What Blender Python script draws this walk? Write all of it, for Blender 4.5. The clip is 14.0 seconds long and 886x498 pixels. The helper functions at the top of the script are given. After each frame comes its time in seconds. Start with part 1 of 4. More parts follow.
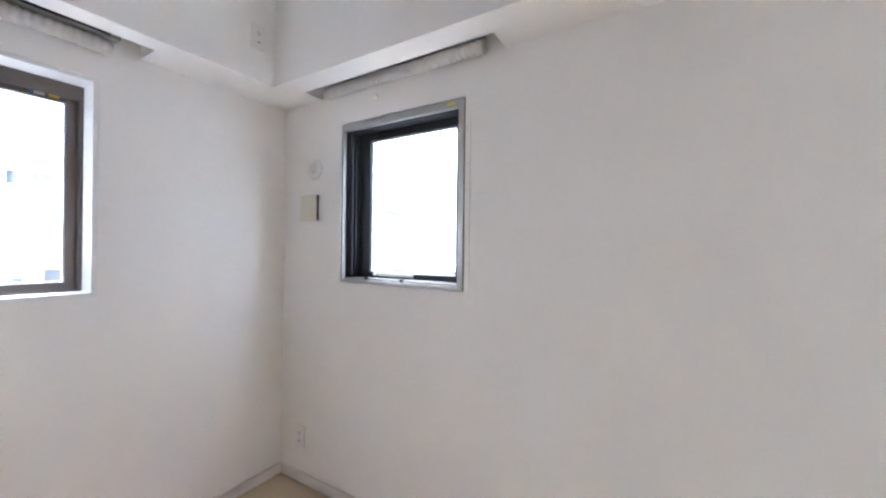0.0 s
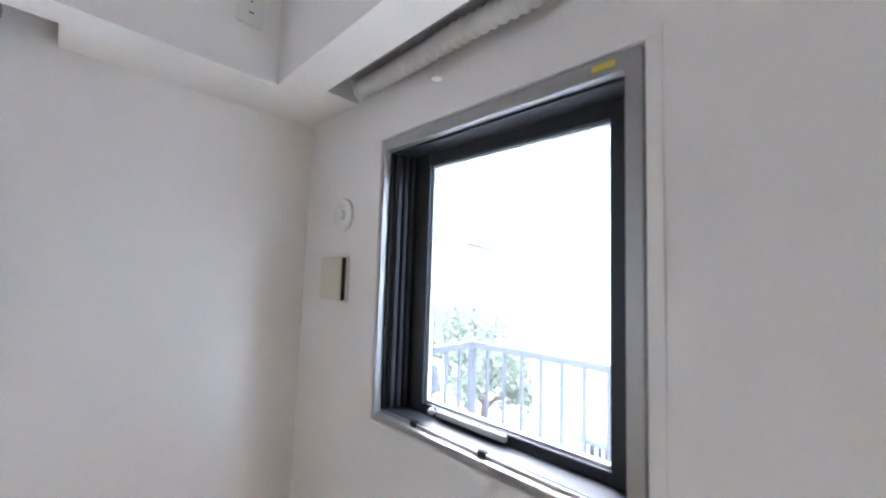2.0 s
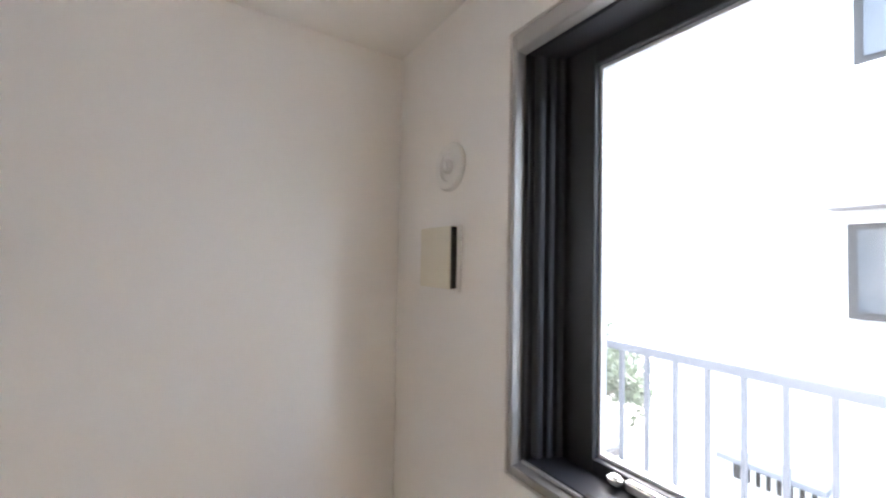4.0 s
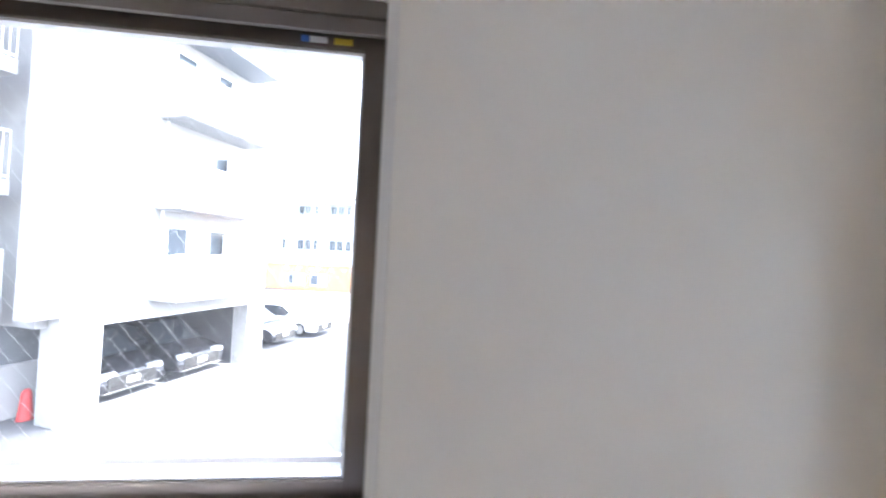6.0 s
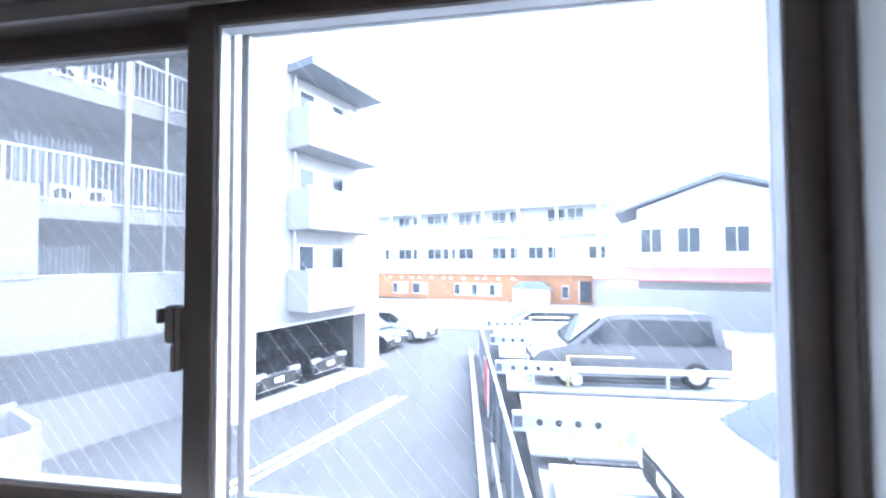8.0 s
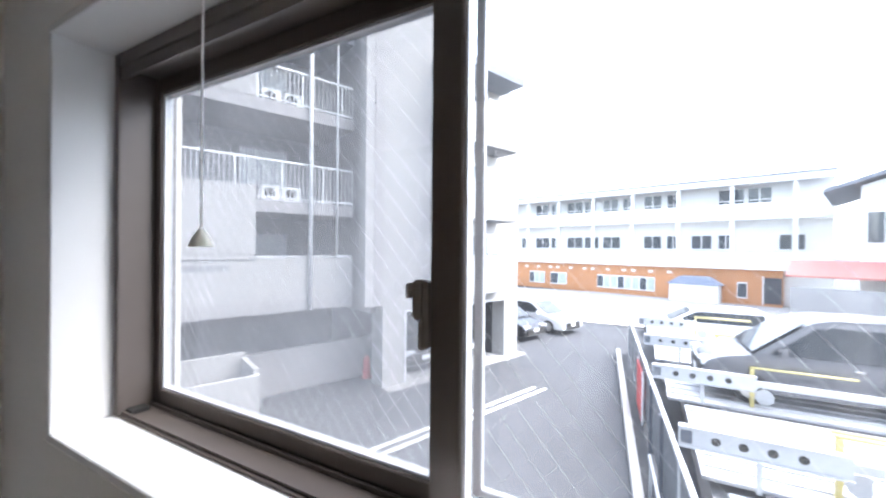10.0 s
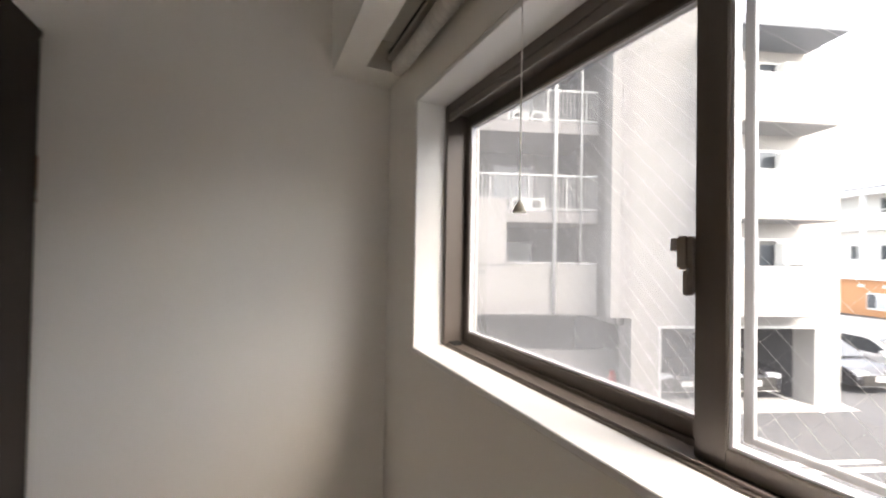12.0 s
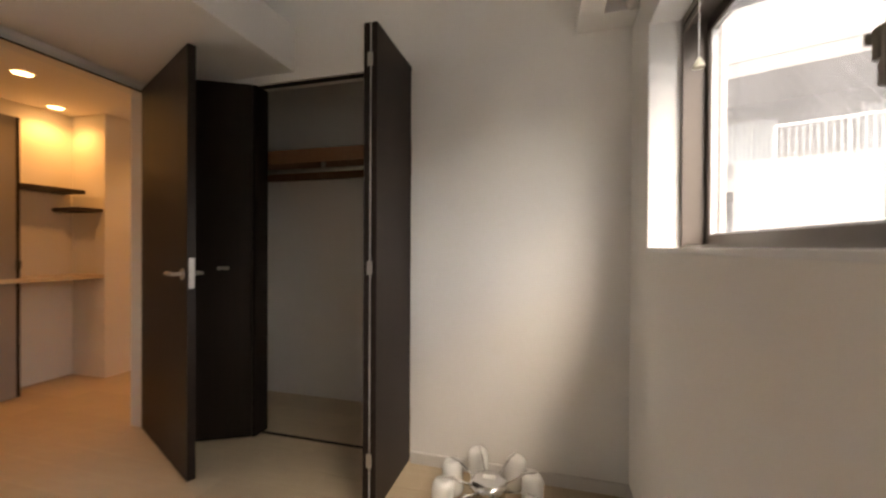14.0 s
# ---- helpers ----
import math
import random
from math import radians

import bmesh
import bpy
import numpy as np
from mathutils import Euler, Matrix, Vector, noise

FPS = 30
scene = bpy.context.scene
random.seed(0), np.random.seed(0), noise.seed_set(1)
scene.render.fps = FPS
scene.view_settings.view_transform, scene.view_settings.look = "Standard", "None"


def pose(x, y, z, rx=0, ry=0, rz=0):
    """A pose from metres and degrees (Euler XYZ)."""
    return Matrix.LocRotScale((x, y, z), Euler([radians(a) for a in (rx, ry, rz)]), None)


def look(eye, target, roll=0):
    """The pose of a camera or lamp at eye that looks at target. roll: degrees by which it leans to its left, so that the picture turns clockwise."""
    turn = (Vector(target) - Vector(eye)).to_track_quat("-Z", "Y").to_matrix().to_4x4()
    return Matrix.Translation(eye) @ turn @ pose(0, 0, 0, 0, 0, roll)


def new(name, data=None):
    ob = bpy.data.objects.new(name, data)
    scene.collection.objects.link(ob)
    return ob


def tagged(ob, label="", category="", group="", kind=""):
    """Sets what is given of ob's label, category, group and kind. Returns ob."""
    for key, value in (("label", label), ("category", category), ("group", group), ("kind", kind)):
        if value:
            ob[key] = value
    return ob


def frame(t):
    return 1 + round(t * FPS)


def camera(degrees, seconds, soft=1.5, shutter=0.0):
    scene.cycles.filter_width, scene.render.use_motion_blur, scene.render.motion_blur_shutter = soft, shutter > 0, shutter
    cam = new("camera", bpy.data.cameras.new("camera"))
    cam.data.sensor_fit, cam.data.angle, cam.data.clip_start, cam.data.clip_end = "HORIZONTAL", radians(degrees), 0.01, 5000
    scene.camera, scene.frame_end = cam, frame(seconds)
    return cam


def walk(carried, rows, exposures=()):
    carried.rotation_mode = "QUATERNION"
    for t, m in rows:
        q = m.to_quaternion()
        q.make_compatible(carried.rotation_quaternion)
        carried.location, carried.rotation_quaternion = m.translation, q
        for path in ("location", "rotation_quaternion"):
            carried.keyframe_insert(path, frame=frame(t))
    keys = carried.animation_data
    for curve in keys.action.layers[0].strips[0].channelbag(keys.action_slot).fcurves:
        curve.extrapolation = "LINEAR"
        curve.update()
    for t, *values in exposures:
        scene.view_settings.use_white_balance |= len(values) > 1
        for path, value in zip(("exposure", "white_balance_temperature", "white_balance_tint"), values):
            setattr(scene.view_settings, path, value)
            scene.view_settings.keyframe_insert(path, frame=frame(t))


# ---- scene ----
cam = camera(99.0, 14.0, 2.1, 0.4)
PATH = [
    (0, (-1.359, -1.917, 1.283), (0.34, -0.86, 1.283), 0.7),
    (0.5, (-1.142, -1.814, 1.401), (0.53, -0.717, 1.462), 0.2),
    (1, (-0.96, -1.678, 1.456), (0.654, -0.501, 1.553), 0.3),
    (1.5, (-0.777, -1.499, 1.481), (0.745, -0.208, 1.617), 1.1),
    (2, (-0.656, -1.358, 1.508), (0.773, 0.033, 1.657), 1.8),
    (4.3, (-0.479, -0.865, 1.486), (0.597, 0.82, 1.533), 1.1),
    (4.5, (-0.578, -0.78, 1.505), (0.566, 0.86, 1.518), 1.5),
    (5, (-0.686, -0.64, 1.511), (0.240, 1.133, 1.555), 3.0),
    (5.5, (-0.674, -0.596, 1.475), (-0.286, 1.366, 1.572), 4.6),
    (6, (-0.803, -0.505, 1.504), (-0.592, 1.484, 1.546), 2.7),
    (6.5, (-0.924, -0.458, 1.489), (-0.856, 1.54, 1.55), 1.6),
    (7, (-1.028, -0.397, 1.492), (-1.09, 1.6, 1.568), 0.7),
    (7.5, (-1.136, -0.368, 1.503), (-1.3, 1.625, 1.572), 0.1),
    (10, (-1.406, -0.301, 1.481), (-2.349, 1.462, 1.476), 0.5),
    (10.5, (-1.462, -0.357, 1.485), (-2.636, 1.262, 1.5), 1.6),
    (11, (-1.491, -0.442, 1.463), (-2.916, 0.962, 1.489), 2.7),
    (11.5, (-1.447, -0.468, 1.428), (-3.072, 0.698, 1.446), 2.4),
    (12, (-1.308, -0.474, 1.402), (-3.098, 0.417, 1.432), 1.0),
    (12.5, (-1.164, -0.449, 1.372), (-3.089, 0.092, 1.41), -0.1),
    (13, (-1.03, -0.41, 1.342), (-3.024, -0.255, 1.388), -0.9),
    (13.5, (-0.956, -0.381, 1.258), (-2.943, -0.606, 1.281), -0.5),
    (14, (-0.939, -0.361, 1.098), (-2.87, -0.883, 1.086), 0.3),
]
EXPOSURES = [(0, 5.2, 5950, 9), (2, 4.95, 5850, 9), (4.5, 4.7, 6750, 10), (5, 4.55, 6700, 10), (5.5, 4.75, 6500, 10), (6.5, 4.5, 5950, 9), (7.5, 4.05, 5500, 9), (10, 3.3, 6350, 10), (11, 3.35, 7300, 12), (11.5, 3.45, 7600, 12), (12.5, 3.45, 8200, 12), (14, 3.92, 8800, 14)]
walk(cam, [(t, look(eye, target, roll)) for t, eye, target, roll in PATH], EXPOSURES)

# ---- world and light ----
world = bpy.data.worlds.new("overcast_world")
scene.world = world
world.use_nodes = True
wn = world.node_tree.nodes
sky = wn.new("ShaderNodeTexSky")
sky.sky_type, sky.sun_disc = "NISHITA", False
sky.sun_elevation, sky.sun_rotation = radians(60), radians(64)
sky.air_density, sky.dust_density, sky.ozone_density = 1.0, 2.5, 1.0
wn["Background"].inputs["Strength"].default_value = 0.15
haze = wn.new("ShaderNodeHueSaturation")
haze.inputs["Saturation"].default_value = 0.6
world.node_tree.links.new(sky.outputs[0], haze.inputs["Color"])
world.node_tree.links.new(haze.outputs[0], wn["Background"].inputs["Color"])

sun = new("sun", bpy.data.lights.new("sun", "SUN"))
sun.data.energy, sun.data.angle, sun.data.color = 0.5, radians(60), (1.0, 0.97, 0.94)
sun.matrix_world = look((8.99, 4.38, 17.3), (0, 0, 0))


# ---- materials ----
def mat(name, color, rough=0.6, metal=0.0, var=0.06, scale=8.0, bump=0.0, bump_scale=60.0, random_tint=0.0, spec=0.5):
    m = bpy.data.materials.new(name)
    m.use_nodes = True
    t = m.node_tree
    b = t.nodes["Principled BSDF"]
    b.inputs["Roughness"].default_value = rough
    b.inputs["Metallic"].default_value = metal
    b.inputs["Specular IOR Level"].default_value = spec
    co = t.nodes.new("ShaderNodeTexCoord")
    n1 = t.nodes.new("ShaderNodeTexNoise")
    n1.inputs["Scale"].default_value, n1.inputs["Detail"].default_value = scale, 6
    n2 = t.nodes.new("ShaderNodeTexNoise")
    n2.inputs["Scale"].default_value, n2.inputs["Detail"].default_value = scale * 0.13, 3
    t.links.new(co.outputs["Object"], n1.inputs["Vector"])
    t.links.new(co.outputs["Object"], n2.inputs["Vector"])
    add = t.nodes.new("ShaderNodeMath")
    add.operation = "ADD"
    t.links.new(n1.outputs[0], add.inputs[0])
    t.links.new(n2.outputs[0], add.inputs[1])
    mr = t.nodes.new("ShaderNodeMapRange")
    mr.inputs["From Min"].default_value, mr.inputs["From Max"].default_value = 0.6, 1.4
    mr.inputs["To Min"].default_value, mr.inputs["To Max"].default_value = 1 - var, 1 + var
    t.links.new(add.outputs[0], mr.inputs["Value"])
    val = mr.outputs[0]
    if random_tint:
        oi = t.nodes.new("ShaderNodeObjectInfo")
        r2 = t.nodes.new("ShaderNodeMapRange")
        r2.inputs["To Min"].default_value, r2.inputs["To Max"].default_value = 1 - random_tint, 1 + random_tint
        t.links.new(oi.outputs["Random"], r2.inputs["Value"])
        mul = t.nodes.new("ShaderNodeMath")
        mul.operation = "MULTIPLY"
        t.links.new(val, mul.inputs[0])
        t.links.new(r2.outputs[0], mul.inputs[1])
        val = mul.outputs[0]
    hs = t.nodes.new("ShaderNodeHueSaturation")
    hs.inputs["Color"].default_value = (*color, 1)
    t.links.new(val, hs.inputs["Value"])
    t.links.new(hs.outputs[0], b.inputs["Base Color"])
    if bump:
        n3 = t.nodes.new("ShaderNodeTexNoise")
        n3.inputs["Scale"].default_value, n3.inputs["Detail"].default_value = bump_scale, 4
        t.links.new(co.outputs["Object"], n3.inputs["Vector"])
        bp = t.nodes.new("ShaderNodeBump")
        bp.inputs["Strength"].default_value, bp.inputs["Distance"].default_value = bump, 0.004
        t.links.new(n3.outputs[0], bp.inputs["Height"])
        t.links.new(bp.outputs[0], b.inputs["Normal"])
    return m


def wood_mat(name, color, dark, rough=0.45, stretch=(2, 2, 30), scale=3.0, random_tint=0.0):
    m = mat(name, color, rough, random_tint=random_tint)
    t = m.node_tree
    co = t.nodes.new("ShaderNodeTexCoord")
    mp = t.nodes.new("ShaderNodeMapping")
    mp.inputs["Scale"].default_value = stretch
    nz = t.nodes.new("ShaderNodeTexNoise")
    nz.inputs["Scale"].default_value, nz.inputs["Detail"].default_value = scale, 8
    nz.inputs["Distortion"].default_value = 0.6
    mx = t.nodes.new("ShaderNodeMix")
    mx.data_type = "RGBA"
    mx.inputs["A"].default_value, mx.inputs["B"].default_value = (*dark, 1), (*color, 1)
    t.links.new(co.outputs["Object"], mp.inputs["Vector"])
    t.links.new(mp.outputs[0], nz.inputs["Vector"])
    t.links.new(nz.outputs[0], mx.inputs["Factor"])
    hs = [n for n in t.nodes if n.type == "HUE_SAT"][0]
    t.links.new(mx.outputs["Result"], hs.inputs["Color"])
    return m


def glass_mat(name, dirt=0.0, dirt_scale=5.0, tint=1.0):
    """Thin window glass: mostly clear, a faint reflection, and dust as white diffuse film."""
    m = bpy.data.materials.new(name)
    m.use_nodes = True
    t = m.node_tree
    t.nodes.remove(t.nodes["Principled BSDF"])
    out = t.nodes["Material Output"]
    clear = t.nodes.new("ShaderNodeBsdfTransparent")
    clear.inputs["Color"].default_value = (tint, tint * 1.01, tint * 1.02, 1)
    gloss = t.nodes.new("ShaderNodeBsdfGlossy")
    gloss.inputs["Roughness"].default_value = 0.02
    m1 = t.nodes.new("ShaderNodeMixShader")
    m1.inputs[0].default_value = 0.03
    t.links.new(clear.outputs[0], m1.inputs[1])
    t.links.new(gloss.outputs[0], m1.inputs[2])
    last = m1
    if dirt:
        film = t.nodes.new("ShaderNodeBsdfTranslucent")
        film.inputs["Color"].default_value = (0.42, 0.43, 0.45, 1)
        co = t.nodes.new("ShaderNodeTexCoord")
        nz = t.nodes.new("ShaderNodeTexNoise")
        nz.inputs["Scale"].default_value, nz.inputs["Detail"].default_value = dirt_scale, 10
        nz.inputs["Roughness"].default_value = 0.7
        mr = t.nodes.new("ShaderNodeMapRange")
        mr.inputs["From Min"].default_value, mr.inputs["From Max"].default_value = 0.3, 0.7
        mr.inputs["To Min"].default_value, mr.inputs["To Max"].default_value = dirt * 0.6, dirt * 1.4
        t.links.new(co.outputs["Object"], nz.inputs["Vector"])
        t.links.new(nz.outputs[0], mr.inputs["Value"])
        m2 = t.nodes.new("ShaderNodeMixShader")
        t.links.new(mr.outputs[0], m2.inputs[0])
        t.links.new(m1.outputs[0], m2.inputs[1])
        t.links.new(film.outputs[0], m2.inputs[2])
        last = m2
    t.links.new(last.outputs[0], out.inputs["Surface"])
    return m


def glow_mat(name, color, strength):
    m = bpy.data.materials.new(name)
    m.use_nodes = True
    b = m.node_tree.nodes["Principled BSDF"]
    b.inputs["Emission Color"].default_value = (*color, 1)
    b.inputs["Emission Strength"].default_value = strength
    return m


WALL = mat("white_wallpaper", (0.85, 0.83, 0.795), 0.85, var=0.02, scale=3, bump=0.12, bump_scale=220)
CEIL = mat("white_ceiling_paper", (0.85, 0.83, 0.80), 0.9, var=0.02, scale=3, bump=0.1, bump_scale=200)
TRIM = mat("white_painted_trim", (0.76, 0.76, 0.755), 0.35, var=0.02)
SKIRT = mat("white_vinyl_skirting", (0.74, 0.71, 0.68), 0.5, var=0.03)
FLOOR = wood_mat("pale_beige_flooring", (0.62, 0.50, 0.35), (0.55, 0.43, 0.29), 0.4, (14, 1.2, 14), 3, 0.04)
BRONZE = mat("bronze_anodised_aluminium", (0.14, 0.119, 0.107), 0.36, 0.4, 0.05, 20)
LATCH = mat("worn_bronze_latch", (0.24, 0.215, 0.19), 0.4, 0.4, 0.06, 30)
ALU = mat("silver_aluminium", (0.42, 0.41, 0.40), 0.35, 0.7, 0.05, 20)
ALUW = mat("pale_screen_frame", (0.62, 0.63, 0.65), 0.45, 0.2, 0.04, 20)
DARKSASH = mat("black_sash", (0.022, 0.023, 0.028), 0.4, 0.2, 0.1, 20)
GASKET = mat("black_rubber", (0.012, 0.012, 0.012), 0.7, 0, 0.1, 20)
PLASTIC = mat("cream_plastic", (0.72, 0.68, 0.56), 0.4, 0, 0.02, 10)
PLASTICW = mat("white_plastic", (0.8, 0.79, 0.76), 0.4, 0, 0.02, 10)
SLOT = mat("dark_slot", (0.03, 0.028, 0.025), 0.8, 0, 0.05, 20)
CLOTH = mat("grey_shade_cloth", (0.55, 0.53, 0.5), 0.95, 0, 0.08, 60, 0.3, 400)
DOORWOOD = wood_mat("dark_brown_door", (0.026, 0.016, 0.012), (0.014, 0.009, 0.007), 0.5, (30, 30, 1.5), 2)
SHELFWOOD = wood_mat("brown_shelf", (0.30, 0.15, 0.07), (0.22, 0.10, 0.05), 0.5, (3, 20, 20), 2)
DARKSHELF = wood_mat("dark_shelf", (0.05, 0.03, 0.02), (0.03, 0.02, 0.015), 0.5)
COUNTER = mat("pale_counter", (0.62, 0.52, 0.40), 0.4)
CHROME = mat("chrome", (0.75, 0.75, 0.75), 0.15, 1.0, 0.02)
STEEL = mat("brushed_steel", (0.55, 0.54, 0.52), 0.32, 1.0, 0.04, 30)
OPAL = mat("opal_glass_shade", (0.82, 0.82, 0.80), 0.25, 0, 0.02)
GLASS = glass_mat("wired_window_glass", 0.02, 6)
DUSTY = glass_mat("dusty_window_glass", 0.12, 2.2, 0.68)
WIRE = mat("glass_wire", (0.7, 0.7, 0.7), 0.4, 0.1, 0.02)
LAMPGLOW = glow_mat("warm_downlight", (1.0, 0.62, 0.28), 1.2)
YELLOW = mat("yellow_label", (0.7, 0.55, 0.08), 0.5)
BLUE = mat("blue_label", (0.08, 0.2, 0.6), 0.5)
LABELW = mat("white_label", (0.75, 0.78, 0.8), 0.5)

ASPHALT = mat("asphalt", (0.055, 0.057, 0.062), 0.9, 0, 0.25, 4, 0.5, 90)
CONCRETE = mat("concrete", (0.30, 0.29, 0.28), 0.85, 0, 0.12, 3, 0.3, 40)
STUCCO = mat("pale_stucco", (0.35, 0.338, 0.325), 0.9, 0, 0.06, 2, 0.4, 60)
STUCCO2 = mat("grey_beige_stucco", (0.30, 0.285, 0.28), 0.9, 0, 0.07, 2, 0.4, 60)
# darker copy of the stucco, with shade put into the colour
SHADEWALL = mat("shaded_stucco_grey", (0.22, 0.22, 0.225), 0.9, 0, 0.08, 2)
WHITEWALL = mat("white_exterior_wall", (0.68, 0.68, 0.665), 0.85, 0, 0.05, 2)
ORANGE = mat("orange_brown_tile", (0.42, 0.19, 0.08), 0.7, 0, 0.12, 3)
ROADPAINT = mat("white_road_paint", (0.62, 0.62, 0.6), 0.8, 0, 0.12, 6)
RAILW = mat("white_rail_paint", (0.66, 0.66, 0.65), 0.5, 0.1, 0.03)
RAILG = mat("grey_rail_paint", (0.10, 0.11, 0.13), 0.5, 0.2, 0.04)
DARKFENCE = mat("dark_green_grey_fence", (0.13, 0.14, 0.155), 0.5, 0.3, 0.05)
GALV = mat("galvanised_deck", (0.45, 0.46, 0.47), 0.5, 0.25, 0.08, 5)
YELLOWSTEEL = mat("yellow_painted_steel", (0.55, 0.47, 0.20), 0.5, 0.1, 0.1)
# near-black that stands in for the shade inside recesses
SHADEDARK = mat("dark_recess_shade", (0.06, 0.06, 0.065), 0.9, 0, 0.1, 3)
PANE = mat("dark_window_pane", (0.045, 0.055, 0.065), 0.1, 0, 0.06, 2)
PANEL = mat("curtained_window_pane", (0.38, 0.42, 0.45), 0.2, 0, 0.1, 4)
CARSILVER = mat("silver_car_paint", (0.18, 0.18, 0.19), 0.25, 0.5, 0.02)
CARWHITE = mat("white_car_paint", (0.72, 0.72, 0.72), 0.2, 0, 0.02)
CARBLACK = mat("black_car_paint", (0.02, 0.02, 0.024), 0.15, 0.2, 0.02)
CARGLASS = mat("car_glass", (0.03, 0.035, 0.04), 0.05, 0, 0.02)
TYRE = mat("tyre_rubber", (0.02, 0.02, 0.02), 0.85)
LENSM = mat("headlight_lens", (0.75, 0.77, 0.8), 0.1, 0.3)
REDP = mat("red_plastic", (0.5, 0.03, 0.03), 0.5)
LEAF = mat("leaf_green", (0.055, 0.075, 0.042), 0.7, 0, 0.3, 6)
BARK = mat("bark", (0.12, 0.09, 0.07), 0.9, 0, 0.2, 10)
ROOF = mat("grey_roof", (0.16, 0.17, 0.19), 0.8, 0, 0.1, 4)
REDROOF = mat("faded_red_roof", (0.40, 0.17, 0.14), 0.8, 0, 0.1, 4)
SHADEBLUE = mat("blue_grey_awning", (0.22, 0.25, 0.32), 0.8)


DOORWOOD.node_tree.nodes["Principled BSDF"].inputs["Specular IOR Level"].default_value = 0.25


# ---- mesh helpers ----
def box(bm, lo, hi, m=None):
    vs = [bm.verts.new((x, y, z)) for x in (lo[0], hi[0]) for y in (lo[1], hi[1]) for z in (lo[2], hi[2])]
    if m is not None:
        for v in vs:
            v.co = m @ v.co
    for f in ((0, 1, 3, 2), (4, 6, 7, 5), (0, 4, 5, 1), (2, 3, 7, 6), (0, 2, 6, 4), (1, 5, 7, 3)):
        bm.faces.new([vs[i] for i in f])
    return vs


def tube(bm, a, b, r, seg=12, r2=None):
    a, b = Vector(a), Vector(b)
    q = (b - a).to_track_quat("Z", "Y")
    r2 = r if r2 is None else r2
    ra, rb = [], []
    for i in range(seg):
        c = Vector((math.cos(2 * math.pi * i / seg), math.sin(2 * math.pi * i / seg), 0))
        ra.append(bm.verts.new(a + q @ (c * r)))
        rb.append(bm.verts.new(b + q @ (c * r2)))
    for i in range(seg):
        j = (i + 1) % seg
        bm.faces.new((ra[i], ra[j], rb[j], rb[i]))
    bm.faces.new(ra[::-1])
    bm.faces.new(rb)


def lathe(bm, profile, seg=24, m=None):
    """Turn (radius, height) pairs round z."""
    rings = []
    for r, z in profile:
        ring = []
        for i in range(seg):
            a = 2 * math.pi * i / seg
            v = Vector((r * math.cos(a), r * math.sin(a), z))
            ring.append(bm.verts.new(m @ v if m is not None else v))
        rings.append(ring)
    for p, q in zip(rings, rings[1:]):
        for i in range(seg):
            j = (i + 1) % seg
            bm.faces.new((p[i], p[j], q[j], q[i]))
    bm.faces.new(rings[0][::-1])
    bm.faces.new(rings[-1])


def prism(bm, outline, y0, y1, axis="y", m=None):
    """Extrude a closed outline of (a, b) pairs: axis y gives x, z outlines."""
    def place(a, b, c):
        v = Vector((a, c, b)) if axis == "y" else Vector((c, a, b)) if axis == "x" else Vector((a, b, c))
        return m @ v if m is not None else v
    p = [bm.verts.new(place(a, b, y0)) for a, b in outline]
    q = [bm.verts.new(place(a, b, y1)) for a, b in outline]
    n = len(p)
    for i in range(n):
        bm.faces.new((p[i], p[(i + 1) % n], q[(i + 1) % n], q[i]))
    bm.faces.new(p[::-1])
    bm.faces.new(q)


def finish(bm, bevel=0.0, smooth=False):
    if bevel:
        bmesh.ops.bevel(bm, geom=list(bm.edges), offset=bevel, segments=2, affect="EDGES", clamp_overlap=True)
    bmesh.ops.recalc_face_normals(bm, faces=bm.faces)
    if smooth:
        for f in bm.faces:
            f.smooth = len(f.verts) <= 4


def part(name, bm, material, parent=None, label="", bevel=0.0, smooth=False):
    finish(bm, bevel, smooth)
    me = bpy.data.meshes.new(name)
    bm.to_mesh(me)
    bm.free()
    me.materials.append(material)
    ob = new(name, me)
    ob.parent = parent
    if label:
        ob["label"] = label
    return ob


def boxes(name, material, parent, *items, label="", bevel=0.0, m=None):
    bm = bmesh.new()
    for lo, hi in items:
        box(bm, lo, hi, m)
    return part(name, bm, material, parent, label, bevel)


def thing(name, label, category, group="", m=None, kind=""):
    ob = new(name)
    if m is not None:
        ob.matrix_world = m
    return tagged(ob, label, category, group, kind)


def setting(ob, label, category):
    return tagged(ob, label, category, kind="structure")


# ---- room shell ----
XC, YS, YL = -2.755, -2.68, -1.71       # closet wall, south wall, loft edge
WX0, WX1, WZ0, WZ1 = -2.46, -0.838, 1.098, 1.908    # big window
BY0, BY1, BZ0, BZ1 = -1.168, -0.46, 1.110, 1.906    # small window
HC = 3.2
SZ = 2.062

setting(boxes("floor", CONCRETE, None, ((-5.2, -4.6, -0.2), (0.25, 0.25, -0.02))), "thin pale beige flooring over the slab", "floor")
fl = bpy.data.objects["floor"]

